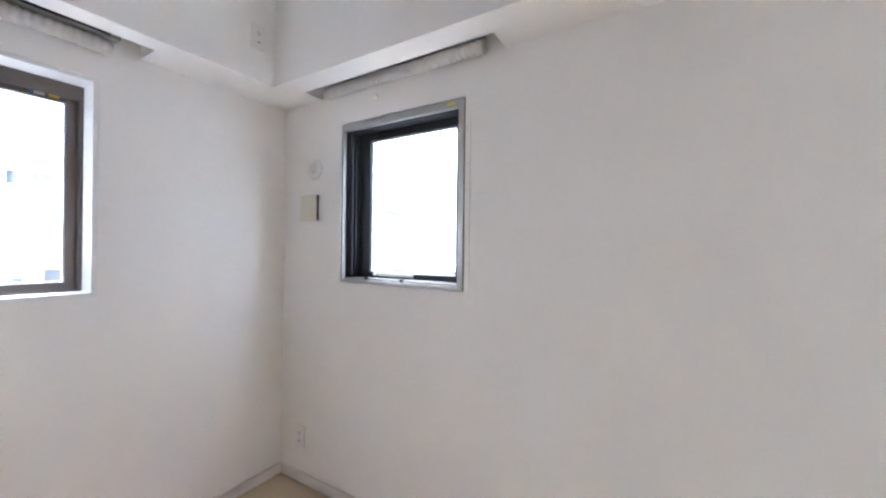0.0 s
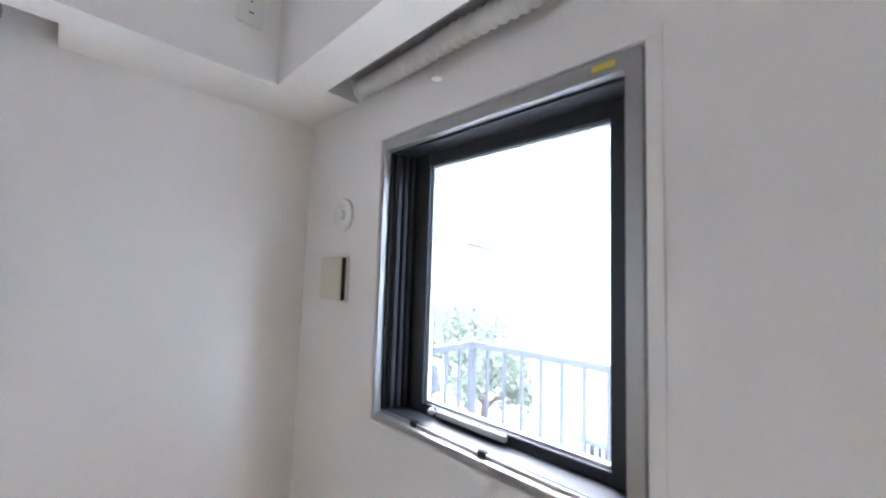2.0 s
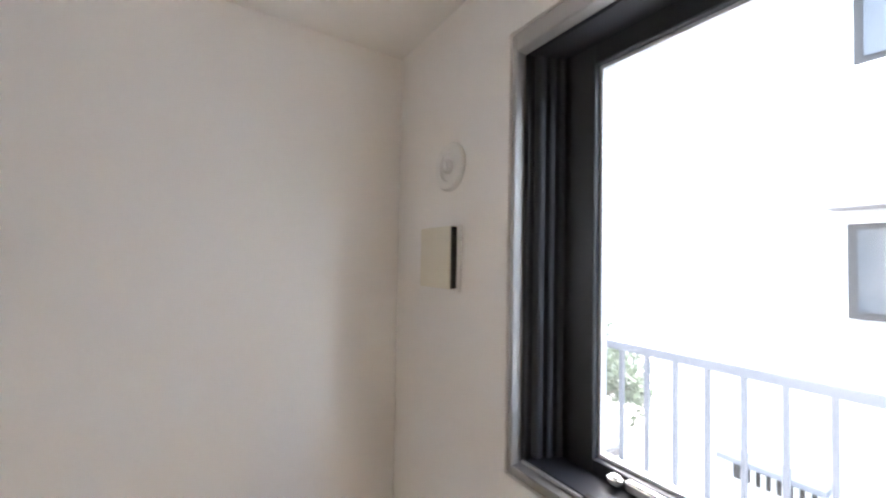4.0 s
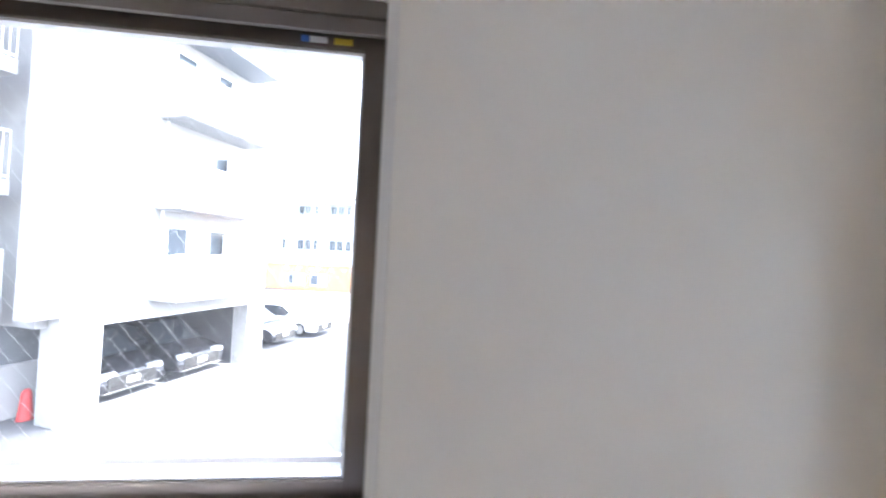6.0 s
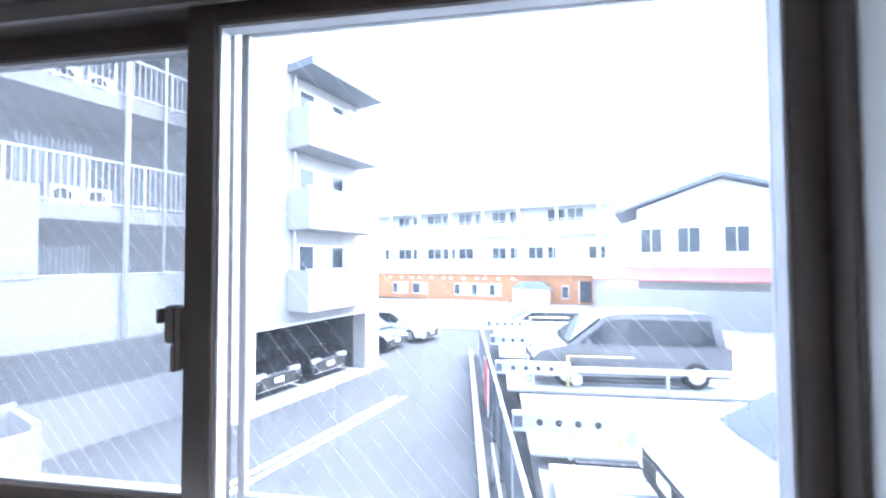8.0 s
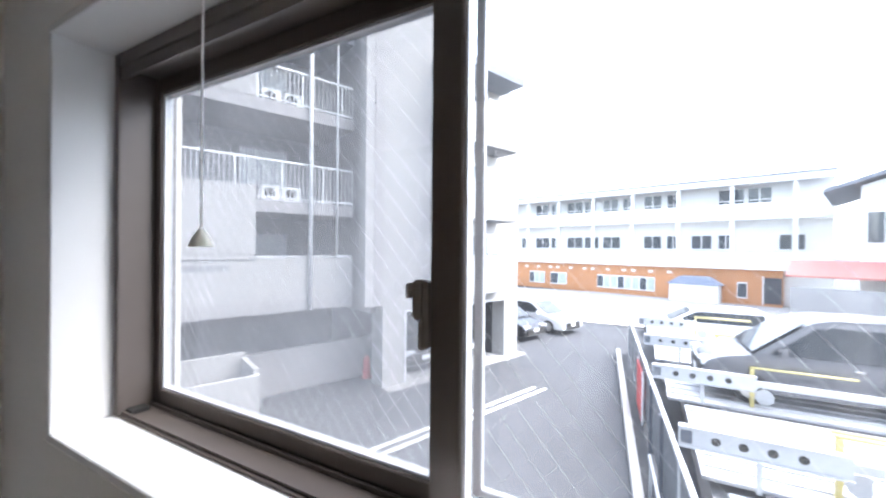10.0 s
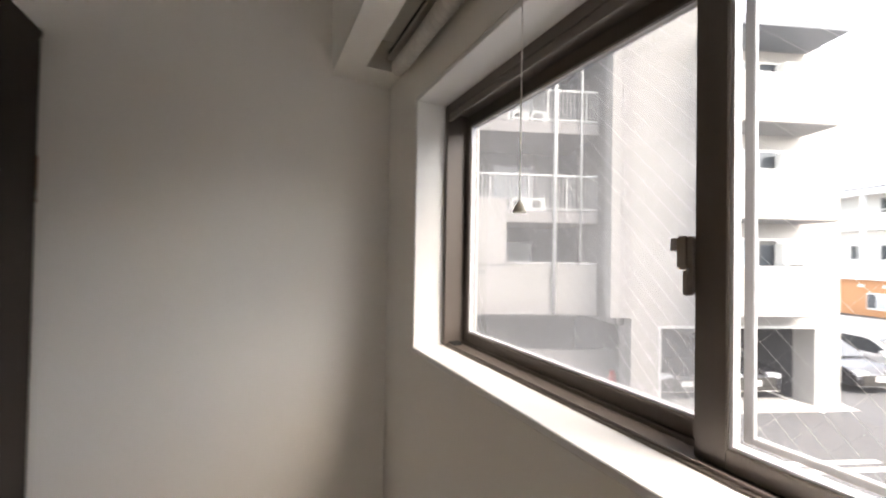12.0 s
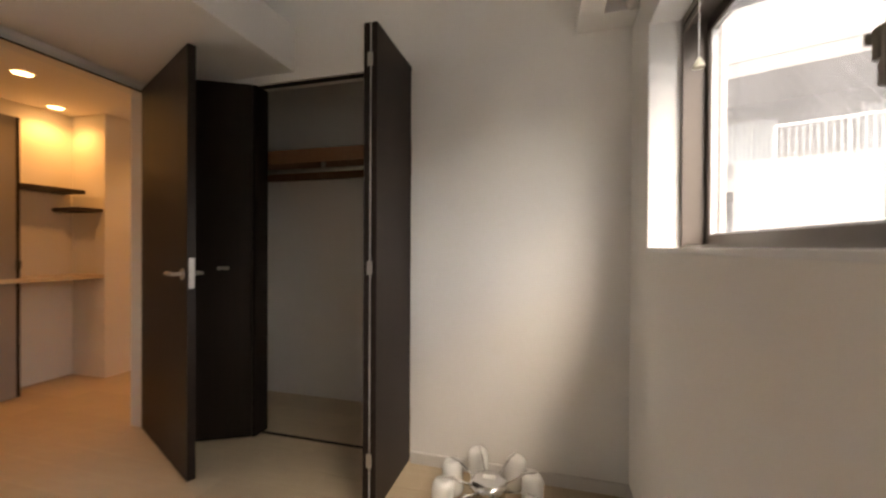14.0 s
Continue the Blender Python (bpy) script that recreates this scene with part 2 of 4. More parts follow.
setting(boxes("wall_north", WALL, None,
              ((-3.6, 0, 0), (WX0 - 0.02, 0.25, HC)), ((WX1 + 0.02, 0, 0), (0.25, 0.25, HC)),
              ((WX0 - 0.02, 0, 0), (WX1 + 0.02, 0.25, WZ0 - 0.02)), ((WX0 - 0.02, 0, WZ1 + 0.02), (WX1 + 0.02, 0.25, HC))),
        "white papered wall round the wide sliding window", "wall")
setting(boxes("wall_east", WALL, None,
              ((0, BY1 + 0.004, 0), (0.2, 0, HC)), ((0, YS, 0), (0.2, BY0 - 0.004, HC)),
              ((0, BY0 - 0.004, 0), (0.2, BY1 + 0.004, BZ0 - 0.004)), ((0, BY0 - 0.004, BZ1 + 0.004), (0.2, BY1 + 0.004, HC))),
        "white papered wall round the small square window", "wall")
CY0, CY1, CZ = -1.975, -1.02, 2.018      # closet opening
setting(boxes("wall_west", WALL, None,
              ((XC - 0.1, CY1, 0), (XC, 0, HC)), ((XC - 0.1, YS - 0.1, 0), (XC, CY0, HC)), ((XC - 0.1, CY0, CZ), (XC, CY1, HC))),
        "white papered wall with the built-in closet opening", "wall")
DX0, DX1, DZ = -2.68, -1.86, 2.03
# third box: unseen partition added to keep the south-east daylight off the hall
setting(boxes("wall_south", WALL, None,
              ((XC, YS - 0.1, 0), (DX0, YS, SZ + 0.2)), ((DX1, YS - 0.1, 0), (-1.7, YS, SZ + 0.2)), ((-1.8, -4.24, 0), (-1.7, YS - 0.1, 2.18)), ((DX0, YS - 0.1, DZ), (DX1, YS, SZ + 0.2))),
        "white papered wall with the hall doorway and an added unseen partition", "wall")
setting(boxes("ceiling", CEIL, None, ((-3.6, -4.7, HC), (0.25, 0.25, HC + 0.1))), "white papered high ceiling", "ceiling")
setting(boxes("ceiling_lower", CEIL, None, ((XC, YS, SZ), (0, YL, SZ + 0.2)), ((XC, -4.5, SZ + 0.2), (0, YL, SZ + 0.24))),
        "white lower ceiling under the loft", "ceiling")
# narrow gap in the south side is invented, to let skylight into the room
setting(boxes("wall_loft", WALL, None, ((XC - 0.1, -4.5, SZ + 0.3), (XC, -2.78, HC)), ((0, -4.5, SZ + 0.3), (0.1, -2.8, HC)),
              ((XC, -4.6, SZ + 0.2), (0, -4.5, SZ + 0.3)), ((XC, -4.6, SZ + 0.3), (-1.65, -4.5, HC)), ((-1.4, -4.6, SZ + 0.3), (0, -4.5, HC))),
        "white papered loft wall with an unseen opening added for light", "wall")
# beams with blind pockets in their undersides
BD = 0.232
PA0, PA1, PAD = -2.62, -0.688, 0.135
setting(boxes("beam_north", WALL, None,
              ((XC, -BD, SZ), (0, -PAD, HC)), ((XC, -PAD, SZ), (PA0, 0, HC)), ((PA1, -PAD, SZ), (0, 0, HC)), ((PA0, -PAD, SZ + 0.11), (PA1, 0, HC))),
        "white boxed beam over the wide window", "beam")
PB0, PB1, PBD = -1.345, -0.315, 0.115
setting(boxes("beam_east", WALL, None,
              ((-BD, YL, SZ), (-PBD, -BD, HC)), ((-PBD, YL, SZ), (0, PB0, HC)), ((-PBD, PB1, SZ), (0, -BD, HC)), ((-PBD, PB0, SZ + 0.11), (0, PB1, HC))),
        "white boxed beam over the small window", "beam")
setting(boxes("baseboard", SKIRT, None,
              ((XC, -0.012, 0), (0, 0, 0.058)), ((-0.012, YS, 0), (0, -0.012, 0.058)), ((XC, CY1 + 0.005, 0), (XC + 0.012, -0.012, 0.058)),
              bevel=0.002),
        "white vinyl baseboard along the walls", "baseboard")

# floor boards, laid north to south
me = bpy.data.meshes.new("floor_board")
bm = bmesh.new()
box(bm, (0.0003, 0.0003, -0.02), (0.1497, 0.9097, 0.0))
bmesh.ops.bevel(bm, geom=[e for e in bm.edges if all(v.co.z > -0.01 for v in e.verts)], offset=0.0005, segments=1, affect="EDGES")
bmesh.ops.recalc_face_normals(bm, faces=bm.faces)
bm.to_mesh(me)
bm.free()
me.materials.append(FLOOR)
for i in range(-24, 0):
    for j in range(-6, 1):
        y = j * 0.91 - (0.455 if i % 2 else 0)
        if y < -5.2 or (i * 0.15 < -3.6 and y > -2.6) or y > -0.3:
            continue
        ob = new("floor_board", me)
        ob.location = (i * 0.15, y, 0)
        ob.parent = fl

# ---- window 1: wide sliding window ----
w1 = setting(thing("window_1", "", ""), "bronze aluminium sliding window in a white reveal", "window")
for lo, hi in (((WX0 - 0.016, -0.003, WZ0 - 0.016), (WX1 + 0.016, 0.1, WZ0)), ((WX0 - 0.016, -0.003, WZ1), (WX1 + 0.016, 0.1, WZ1 + 0.016)),
               ((WX0 - 0.016, -0.003, WZ0), (WX0, 0.1, WZ1)), ((WX1, -0.003, WZ0), (WX1 + 0.016, 0.1, WZ1))):
    boxes("reveal_board", TRIM, w1, (lo, hi), bevel=0.0015)
c = 0.038
for lo, hi in (((WX0 - c, -0.0025, WZ0 - c), (WX1 + c, 0.001, WZ0 - 0.0165)), ((WX0 - c, -0.0025, WZ1 + 0.0165), (WX1 + c, 0.001, WZ1 + c)),
               ((WX0 - c, -0.0025, WZ0 - 0.0165), (WX0 - 0.0165, 0.001, WZ1 + 0.0165)), ((WX1 + 0.0165, -0.0025, WZ0 - 0.0165), (WX1 + c, 0.001, WZ1 + 0.0165))):
    boxes("casing", WALL, w1, (lo, hi), bevel=0.0008)


def ring(name, material, parent, x0, x1, z0, z1, y0, y1, l, r, b, t, label="", bevel=0.0015):
    """Four bars round an opening in a wall that faces y."""
    bm = bmesh.new()
    for lo, hi in (((x0, y0, z0), (x0 + l, y1, z1)), ((x1 - r, y0, z0), (x1, y1, z1)),
                   ((x0 + l, y0, z0), (x1 - r, y1, z0 + b)), ((x0 + l, y0, z1 - t), (x1 - r, y1, z1))):
        box(bm, lo, hi)
    return part(name, bm, material, parent, label, bevel)


fr = ring("window_frame", BRONZE, w1, WX0, WX1, WZ0, WZ1, 0.1, 0.218, 0.02, 0.009, 0.004, 0.03, "bronze outer frame")
boxes("track_rail", BRONZE, w1, ((WX0 + 0.02, 0.108, WZ0 + 0.003), (WX1 - 0.009, 0.113, WZ0 + 0.010)))
boxes("track_rail", BRONZE, w1, ((WX0 + 0.02, 0.1635, WZ0 + 0.003), (WX1 - 0.009, 0.1685, WZ0 + 0.012)))
boxes("head_rail", BRONZE, w1, ((WX0 + 0.02, 0.104, WZ1 - 0.055), (WX1 - 0.009, 0.112, WZ1 - 0.03)))
boxes("track_block", GASKET, w1, ((WX0 + 0.022, 0.116, WZ0 + 0.0045), (WX0 + 0.05, 0.15, WZ0 + 0.014)))


def sash(name, x0, x1, y0, y1, l, r, gm, label):
    s = ring(name, BRONZE, w1, x0, x1, WZ0 + 0.005, WZ1 - 0.033, y0, y1, l, r, 0.030 if y0 < 0.165 else 0.038, 0.036, label)
    z0, z1 = WZ0 + (0.035 if y0 < 0.165 else 0.043), WZ1 - 0.069
    ring("glazing_bead", ALUW, s, x0 + l, x1 - r, z0, z1, y0 + 0.006, y1 - 0.006, 0.005, 0.005, 0.005, 0.005, bevel=0)
    g = boxes("glass_pane", gm, s, ((x0 + l + 0.001, (y0 + y1) / 2 - 0.003, z0 + 0.001), (x1 - r - 0.001, (y0 + y1) / 2 + 0.003, z1 - 0.001)))
    g.visible_shadow = False
    return s, x0 + l, x1 - r, z0, z1


def wires(parent, x0, x1, z0, z1, y, step=0.034):
    """Diagonal wire net cast in the glass."""
    bm = bmesh.new()
    h, k = z1 - z0, 1.15
    for sgn in (1, -1):
        n = int((x1 - x0 + h / k) / step) + 1
        for i in range(n):
            s0 = x0 - h / k + i * step
            a0, a1 = max(s0, x0), min(s0 + h / k, x1)
            if a1 - a0 < 0.004:
                continue
            za, zb = (a0 - s0) * k, (a1 - s0) * k
            if sgn < 0:
                za, zb = h - za, h - zb
            tube(bm, (a0, y, z0 + za), (a1, y, z0 + zb), 0.00014 if sgn < 0 else 0.00005, 4)
    return part("wire_net", bm, WIRE, parent, "fine diagonal wire net in the glass")


s, a, b, z0, z1 = sash("sash", WX0 + 0.022, -1.632, 0.172, 0.202, 0.022, 0.028, DUSTY, "outer sash with dusty wired glass")
wires(s, a, b, z0, z1, 0.187)
s, a, b, z0, z1 = sash("sash", -1.655, WX1 - 0.010, 0.13, 0.16, 0.045, 0.034, GLASS, "inner sash with wired glass")
wires(s, a, b, z0, z1, 0.145)
# crescent latch on the meeting stile
boxes("latch", LATCH, s, ((-1.681, 0.124, 1.385), (-1.662, 0.144, 1.438)), label="bronze crescent latch", bevel=0.003)
boxes("latch_base", LATCH, s, ((-1.672, 0.126, 1.345), (-1.662, 0.144, 1.384)), bevel=0.002)
boxes("lever", LATCH, s, ((-1.686, 0.118, 1.414), (-1.6815, 0.136, 1.434)), bevel=0.001)
boxes("latch_plate", LATCH, s, ((-1.6615, 0.125, 1.35), (-1.6555, 0.148, 1.436)))
# insect screen beyond the sashes
ring("screen_frame", ALUW, w1, -1.625, WX1 - 0.0095, WZ0 + 0.024, WZ1 - 0.033, 0.205, 0.215, 0.014, 0.006, 0.012, 0.01, "pale aluminium insect screen frame")
# small printed labels on the top rail
boxes("blue_label", BLUE, s, ((-0.985, 0.1285, 1.846), (-0.972, 0.1296, 1.856)))
boxes("white_label", LABELW, s, ((-0.971, 0.1285, 1.846), (-0.943, 0.1296, 1.856)))
boxes("yellow_label", YELLOW, s, ((-0.932, 0.1285, 1.846), (-0.902, 0.1296, 1.856)))

# ---- window 2: small top-hung window ----
w2 = setting(thing("window_2", "", ""), "small square window with a silver frame and black sash", "window")


def ringx(name, material, parent, y0, y1, z0, z1, x0, x1, l, r, b, t, label="", bevel=0.0015):
    bm = bmesh.new()
    for lo, hi in (((x0, y0, z0), (x1, y0 + l, z1)), ((x0, y1 - r, z0), (x1, y1, z1)),
                   ((x0, y0 + l, z0), (x1, y1 - r, z0 + b)), ((x0, y0 + l, z1 - t), (x1, y1 - r, z1))):
        box(bm, lo, hi)
    return part(name, bm, material, parent, label, bevel)


ringx("window_frame", ALU, w2, BY0, BY1, BZ0, BZ1, -0.002, 0.06, 0.028, 0.012, 0.016, 0.034, "silver aluminium frame")
ringx("inner_frame", DARKSASH, w2, BY0 + 0.028, BY1 - 0.012, BZ0 + 0.016, BZ1 - 0.034, 0.02, 0.14, 0.004, 0.012, 0.01, 0.006, "black inner frame")
for k in range(4):
    boxes("pleat", DARKSASH, w2, ((0.03 + k * 0.018, BY1 - 0.044 - k * 0.007, BZ0 + 0.03), (0.044 + k * 0.018, BY1 - 0.026, BZ1 - 0.042)), bevel=0.002)
sb = ringx("sash", DARKSASH, w2, BY0 + 0.034, BY1 - 0.03, BZ0 + 0.02, BZ1 - 0.036, 0.085, 0.125, 0.05, 0.085, 0.03, 0.04, "black sash")
ringx("glazing_bead", ALUW, sb, BY0 + 0.084, BY1 - 0.115, BZ0 + 0.05, BZ1 - 0.076, 0.098, 0.112, 0.006, 0.006, 0.006, 0.006, bevel=0)
g = boxes("glass_pane", GLASS, sb, ((0.102, BY0 + 0.086, BZ0 + 0.052), (0.107, BY1 - 0.117, BZ1 - 0.078)))
g.visible_shadow = False
boxes("operator_bar", STEEL, w2, ((0.07, -0.86, BZ0 + 0.034), (0.084, -0.64, BZ0 + 0.05)), label="steel operating bar", bevel=0.003)
boxes("operator_knob", STEEL, w2, ((0.066, -0.632, BZ0 + 0.034), (0.084, -0.612, BZ0 + 0.048)), bevel=0.004)
boxes("guide_rail", ALU, w2, ((0.016, BY0 + 0.03, BZ0 + 0.018), (0.022, BY1 - 0.02, BZ0 + 0.024)))
for y in (-0.62, -0.84):
    boxes("clip", GASKET, w2, ((0.01, y - 0.01, BZ0 + 0.016), (0.024, y + 0.01, BZ0 + 0.032)), bevel=0.002)
boxes("yellow_label", YELLOW, w2, ((-0.0032, -1.125, BZ1 - 0.022), (-0.002, -1.085, BZ1 - 0.01)))
for lo, hi in (((-0.0025, BY0 - 0.03, BZ0 - 0.03), (0.001, BY1 + 0.02, BZ0 - 0.005)), ((-0.0025, BY0 - 0.03, BZ1 + 0.005), (0.001, BY1 + 0.02, BZ1 + 0.03)),
               ((-0.0025, BY0 - 0.03, BZ0 - 0.005), (0.001, BY0 - 0.005, BZ1 + 0.005)), ((-0.0025, BY1 + 0.005, BZ0 - 0.005), (0.001, BY1 + 0.02, BZ1 + 0.005))):
    boxes("casing", WALL, w2, (lo, hi), bevel=0.0008)


# ---- blinds drawn up in their pockets ----
def blind(length, m, label):
    """A drawn-up cord shade along local x, wall behind at +y, hanging from z = 0."""
    t = thing("roman_blind", label, "blind", m=m)
    boxes("head_rail", ALU, t, ((0, -0.03, -0.022), (length, 0.012, 0.0)), label="silver head rail", bevel=0.002)
    boxes("rail_slot", SLOT, t, ((0.02, -0.0335, -0.016), (length - 0.02, -0.0302, -0.008)))
    bm = bmesh.new()
    seg, n = 14, int(length / 0.0065)
    rings = []
    for i in range(n + 1):
        x = length * (0.006 + 0.985 * i / n)
        r = 0.023 + (-0.003, 0.001, 0.003, 0.001)[i % 4] + 0.002 * noise.noise((x * 9, 0, 3))
        if i in (0, n):
            r *= 0.8
        dz = 0.004 * noise.noise((x * 4, 5, 1))
        rings.append([bm.verts.new((x, 0.004 + r * 0.95 * math.cos(2 * math.pi * k / seg), -0.05 + dz + r * 1.15 * math.sin(2 * math.pi * k / seg))) for k in range(seg)])
    for p, q in zip(rings, rings[1:]):
        for k in range(seg):
            bm.faces.new((p[k], p[(k + 1) % seg], q[(k + 1) % seg], q[k]))
    bm.faces.new(rings[0])
    bm.faces.new(rings[-1])
    part("gathered_cloth", bm, CLOTH, t, "grey ribbed gathered cloth", smooth=True)
    for x in (0.02, length * 0.5, length - 0.02):
        boxes("bracket", STEEL, t, ((x - 0.012, -0.034, -0.026), (x + 0.012, -0.028, 0.004)), bevel=0.001)
    return t


bA = blind(1.78, pose(-2.56, -0.05, SZ + 0.03), "grey cloth blind drawn up above the wide window")
bB = blind(0.90, pose(-0.055, -0.385, SZ + 0.05, 0, 0, -90), "grey cloth blind drawn up above the small window")


def pull(parent, x, y, z0, z1, m=None):
    bm = bmesh.new()
    tube(bm, (x, y, z1), (x, y, z0), 0.0012, 6)
    part("pull_cord", bm, PLASTICW, parent, "thin white pull cord")
    bm = bmesh.new()
    lathe(bm, [(0.012, 0), (0.0125, 0.002), (0.009, 0.01), (0.004, 0.018), (0.002, 0.021)], 16, Matrix.Translation((x, y, z0 - 0.018)))
    part("cord_knob", bm, PLASTIC, parent, "small bell-shaped cord knob", smooth=True)


pull(bA, 0.706, -0.0, 1.498 - SZ - 0.03, -0.03)
pull(bB, 0.36, -0.01, -0.125, -0.06)

# ---- wall fittings ----
sw = thing("switch_box", "cream plastic cover box on the wall beside the small window", "wall plate")
boxes("base_plate", PLASTICW, sw, ((-0.010, -0.312, 1.418), (0, -0.165, 1.566)), bevel=0.003)
boxes("cover", PLASTIC, sw, ((-0.024, -0.299, 1.424), (-0.0102, -0.170, 1.562)), label="cream square cover", bevel=0.002)
boxes("gap", SLOT, sw, ((-0.0225, -0.3035, 1.426), (-0.0102, -0.2992, 1.560)), label="dark gap along the edge")

vt = thing("round_socket", "round white plastic socket plate on the wall", "socket")
M = Matrix.Translation((0, -0.262, 1.700)) @ Matrix.Rotation(radians(-90), 4, "Y")
bm = bmesh.new()
lathe(bm, [(0.056, 0), (0.056, 0.006), (0.052, 0.010), (0.034, 0.010), (0.032, 0.007), (0.0, 0.007)][:5] + [(0.001, 0.007)], 40, M)
part("ring_plate", bm, PLASTICW, vt, smooth=False)
bm = bmesh.new()
lathe(bm, [(0.016, 0.0071), (0.016, 0.014), (0.012, 0.017), (0.001, 0.017)], 24, M)
part("hook_boss", bm, PLASTICW, vt)
boxes("hook", PLASTICW, vt, ((-0.024, -0.268, 1.69), (-0.017, -0.256, 1.712)), bevel=0.002)


def outlet(name, m, label):
    t = thing(name, label, "outlet", m=m)
    boxes("plate", PLASTICW, t, ((-0.035, -0.008, -0.06), (0.035, 0, 0.06)), bevel=0.003)
    boxes("insert", PLASTICW, t, ((-0.011, -0.0105, -0.045), (0.011, -0.0081, 0.045)), bevel=0.001)
    for z in (0.022,):
        for x in (-0.006, 0.006):
            boxes("slot", SLOT, t, ((x - 0.0012, -0.0112, z - 0.005), (x + 0.0012, -0.0106, z + 0.005)))
        boxes("earth_hole", SLOT, t, ((-0.003, -0.0112, z - 0.016), (0.003, -0.0106, z - 0.011)))
    boxes("lower_slot", SLOT, t, ((-0.007, -0.0112, -0.026), (0.007, -0.0106, -0.022)))
    return t


outlet("wall_outlet", pose(-0.318, -BD, 2.262), "white plastic outlet high on the beam")
outlet("wall_outlet", pose(0, -0.168, 0.25, 0, 0, -90), "white plastic outlet low in the corner")

# ---- closet ----
cl = setting(thing("closet_shell", "", ""), "white papered closet recess behind the wall", "closet")
boxes("back_wall", WALL, cl, ((-3.45, -2.55, 0), (-3.36, -0.8, 2.4)))
boxes("end_wall", WALL, cl, ((-3.36, -0.85, 0), (XC - 0.1, -0.8, 2.4)))
boxes("end_wall", WALL, cl, ((-3.36, -2.6, 0), (XC - 0.1, -2.55, 2.4)))
boxes("closet_ceiling", CEIL, cl, ((-3.36, -2.55, 2.3), (XC - 0.1, -0.85, 2.4)))
boxes("jamb_lining", DOORWOOD, cl, ((XC - 0.1, CY0, 0), (XC - 0.002, CY0 + 0.008, CZ)))
boxes("jamb_cover", DOORWOOD, cl, ((XC - 0.001, CY0 - 0.03, 0), (XC + 0.004, CY0 + 0.008, CZ)))
boxes("threshold", DOORWOOD, cl, ((XC - 0.06, CY0, 0.0005), (XC - 0.045, CY1, 0.006)))
boxes("head_track", DOORWOOD, cl, ((XC - 0.055, CY0, CZ - 0.005), (XC - 0.02, CY1, CZ)))
sh = thing("closet_shelf", "brown wooden shelf with a hanging rail in the closet", "shelf")
boxes("board", SHELFWOOD, sh, ((-3.36, -2.55, 1.66), (-3.0, -0.85, 1.685)), bevel=0.002)
boxes("front_lip", SHELFWOOD, sh, ((-3.0, -2.55, 1.615), (-2.975, -0.85, 1.70)), bevel=0.003)
boxes("cleat", SHELFWOOD, sh, ((-3.36, -2.55, 1.58), (-3.33, -0.85, 1.66)))
bm = bmesh.new()
tube(bm, (-3.04, -2.55, 1.578), (-3.04, -0.85, 1.578), 0.014, 16)
part("hanging_rail", bm, STEEL, sh, "steel hanging rail", smooth=True)
boxes("rail_bracket", STEEL, sh, ((-3.05, -1.72, 1.575), (-3.03, -1.70, 1.66)))

# folded doors at each side of the closet
LH = 0.405


def bifold(y, side, label):
    t = thing("bifold_door", label, "closet door", "closet doors")
    for k, (off, x0, x1) in enumerate(((0.0, XC + 0.003, XC + LH), (0.034, XC + 0.012, XC + LH))):
        yy = y + side * off
        leaf = boxes("leaf", DOORWOOD, t, ((x0, min(yy, yy + side * 0.026), 0.012), (x1, max(yy, yy + side * 0.026), CZ - 0.008)), bevel=0.0015)
    boxes("leaf_gap_strip", ALUW, t, ((XC + LH - 0.02, min(y + side * 0.027, y + side * 0.033), 0.012), (XC + LH - 0.004, max(y + side * 0.027, y + side * 0.033), CZ - 0.008)), label="pale edge strip between the leaves")
    for z in (0.22, 1.01, 1.86):
        h = boxes("hinge", STEEL, t, ((XC + LH, min(y + side * 0.018, y + side * 0.042), z - 0.028), (XC + LH + 0.003, max(y + side * 0.018, y + side * 0.042), z + 0.028)), label="steel hinge", bevel=0.001)
    return t


bifold(CY1 - 0.002, -1, "dark brown folding closet door folded open")
LA = math.atan2(-0.255, 0.135)
lb = thing("closet_door", "dark brown closet door leaf swung open behind the room door", "closet door", "closet doors", Matrix.Translation((XC + 0.006, CY0 - 0.004, 0)) @ Matrix.Rotation(LA, 4, "Z"))
boxes("leaf", DOORWOOD, lb, ((0, 0, 0.012), (LH, 0.024, CZ - 0.008)), bevel=0.0015)
boxes("pull_handle", STEEL, lb, ((0.115, 0.0245, 0.962), (0.175, 0.034, 0.982)), label="steel pull handle", bevel=0.002)

# ---- room door, standing open ----
dv = Vector((-2.318, -1.932, 0)) - Vector((-2.655, -2.664, 0))
dm = Matrix.Translation((-2.655, -2.664, 0)) @ Matrix.Rotation(math.atan2(dv.y, dv.x), 4, "Z")
door = thing("door_1", "dark brown flush room door standing open", "door", m=dm, kind="structure")
DL = dv.length
boxes("leaf", DOORWOOD, door, ((0, -0.018, 0.012), (DL, 0.018, 2.02)), bevel=0.0015)
boxes("lock_plate", STEEL, door, ((DL, -0.012, 0.90), (DL + 0.0015, 0.012, 1.04)), label="steel lock plate", bevel=0.0005)
for sgn in (1, -1):
    hb = bmesh.new()
    tube(hb, (DL - 0.055, sgn * 0.018, 0.965), (DL - 0.055, sgn * 0.026, 0.965), 0.025, 20)
    tube(hb, (DL - 0.055, sgn * 0.02, 0.965), (DL - 0.055, sgn * 0.062, 0.965), 0.009, 12)
    tube(hb, (DL - 0.05, sgn * 0.058, 0.965), (DL - 0.165, sgn * 0.058, 0.965), 0.009, 12)
    part("lever_handle", hb, STEEL, door, "steel lever handle", smooth=True)
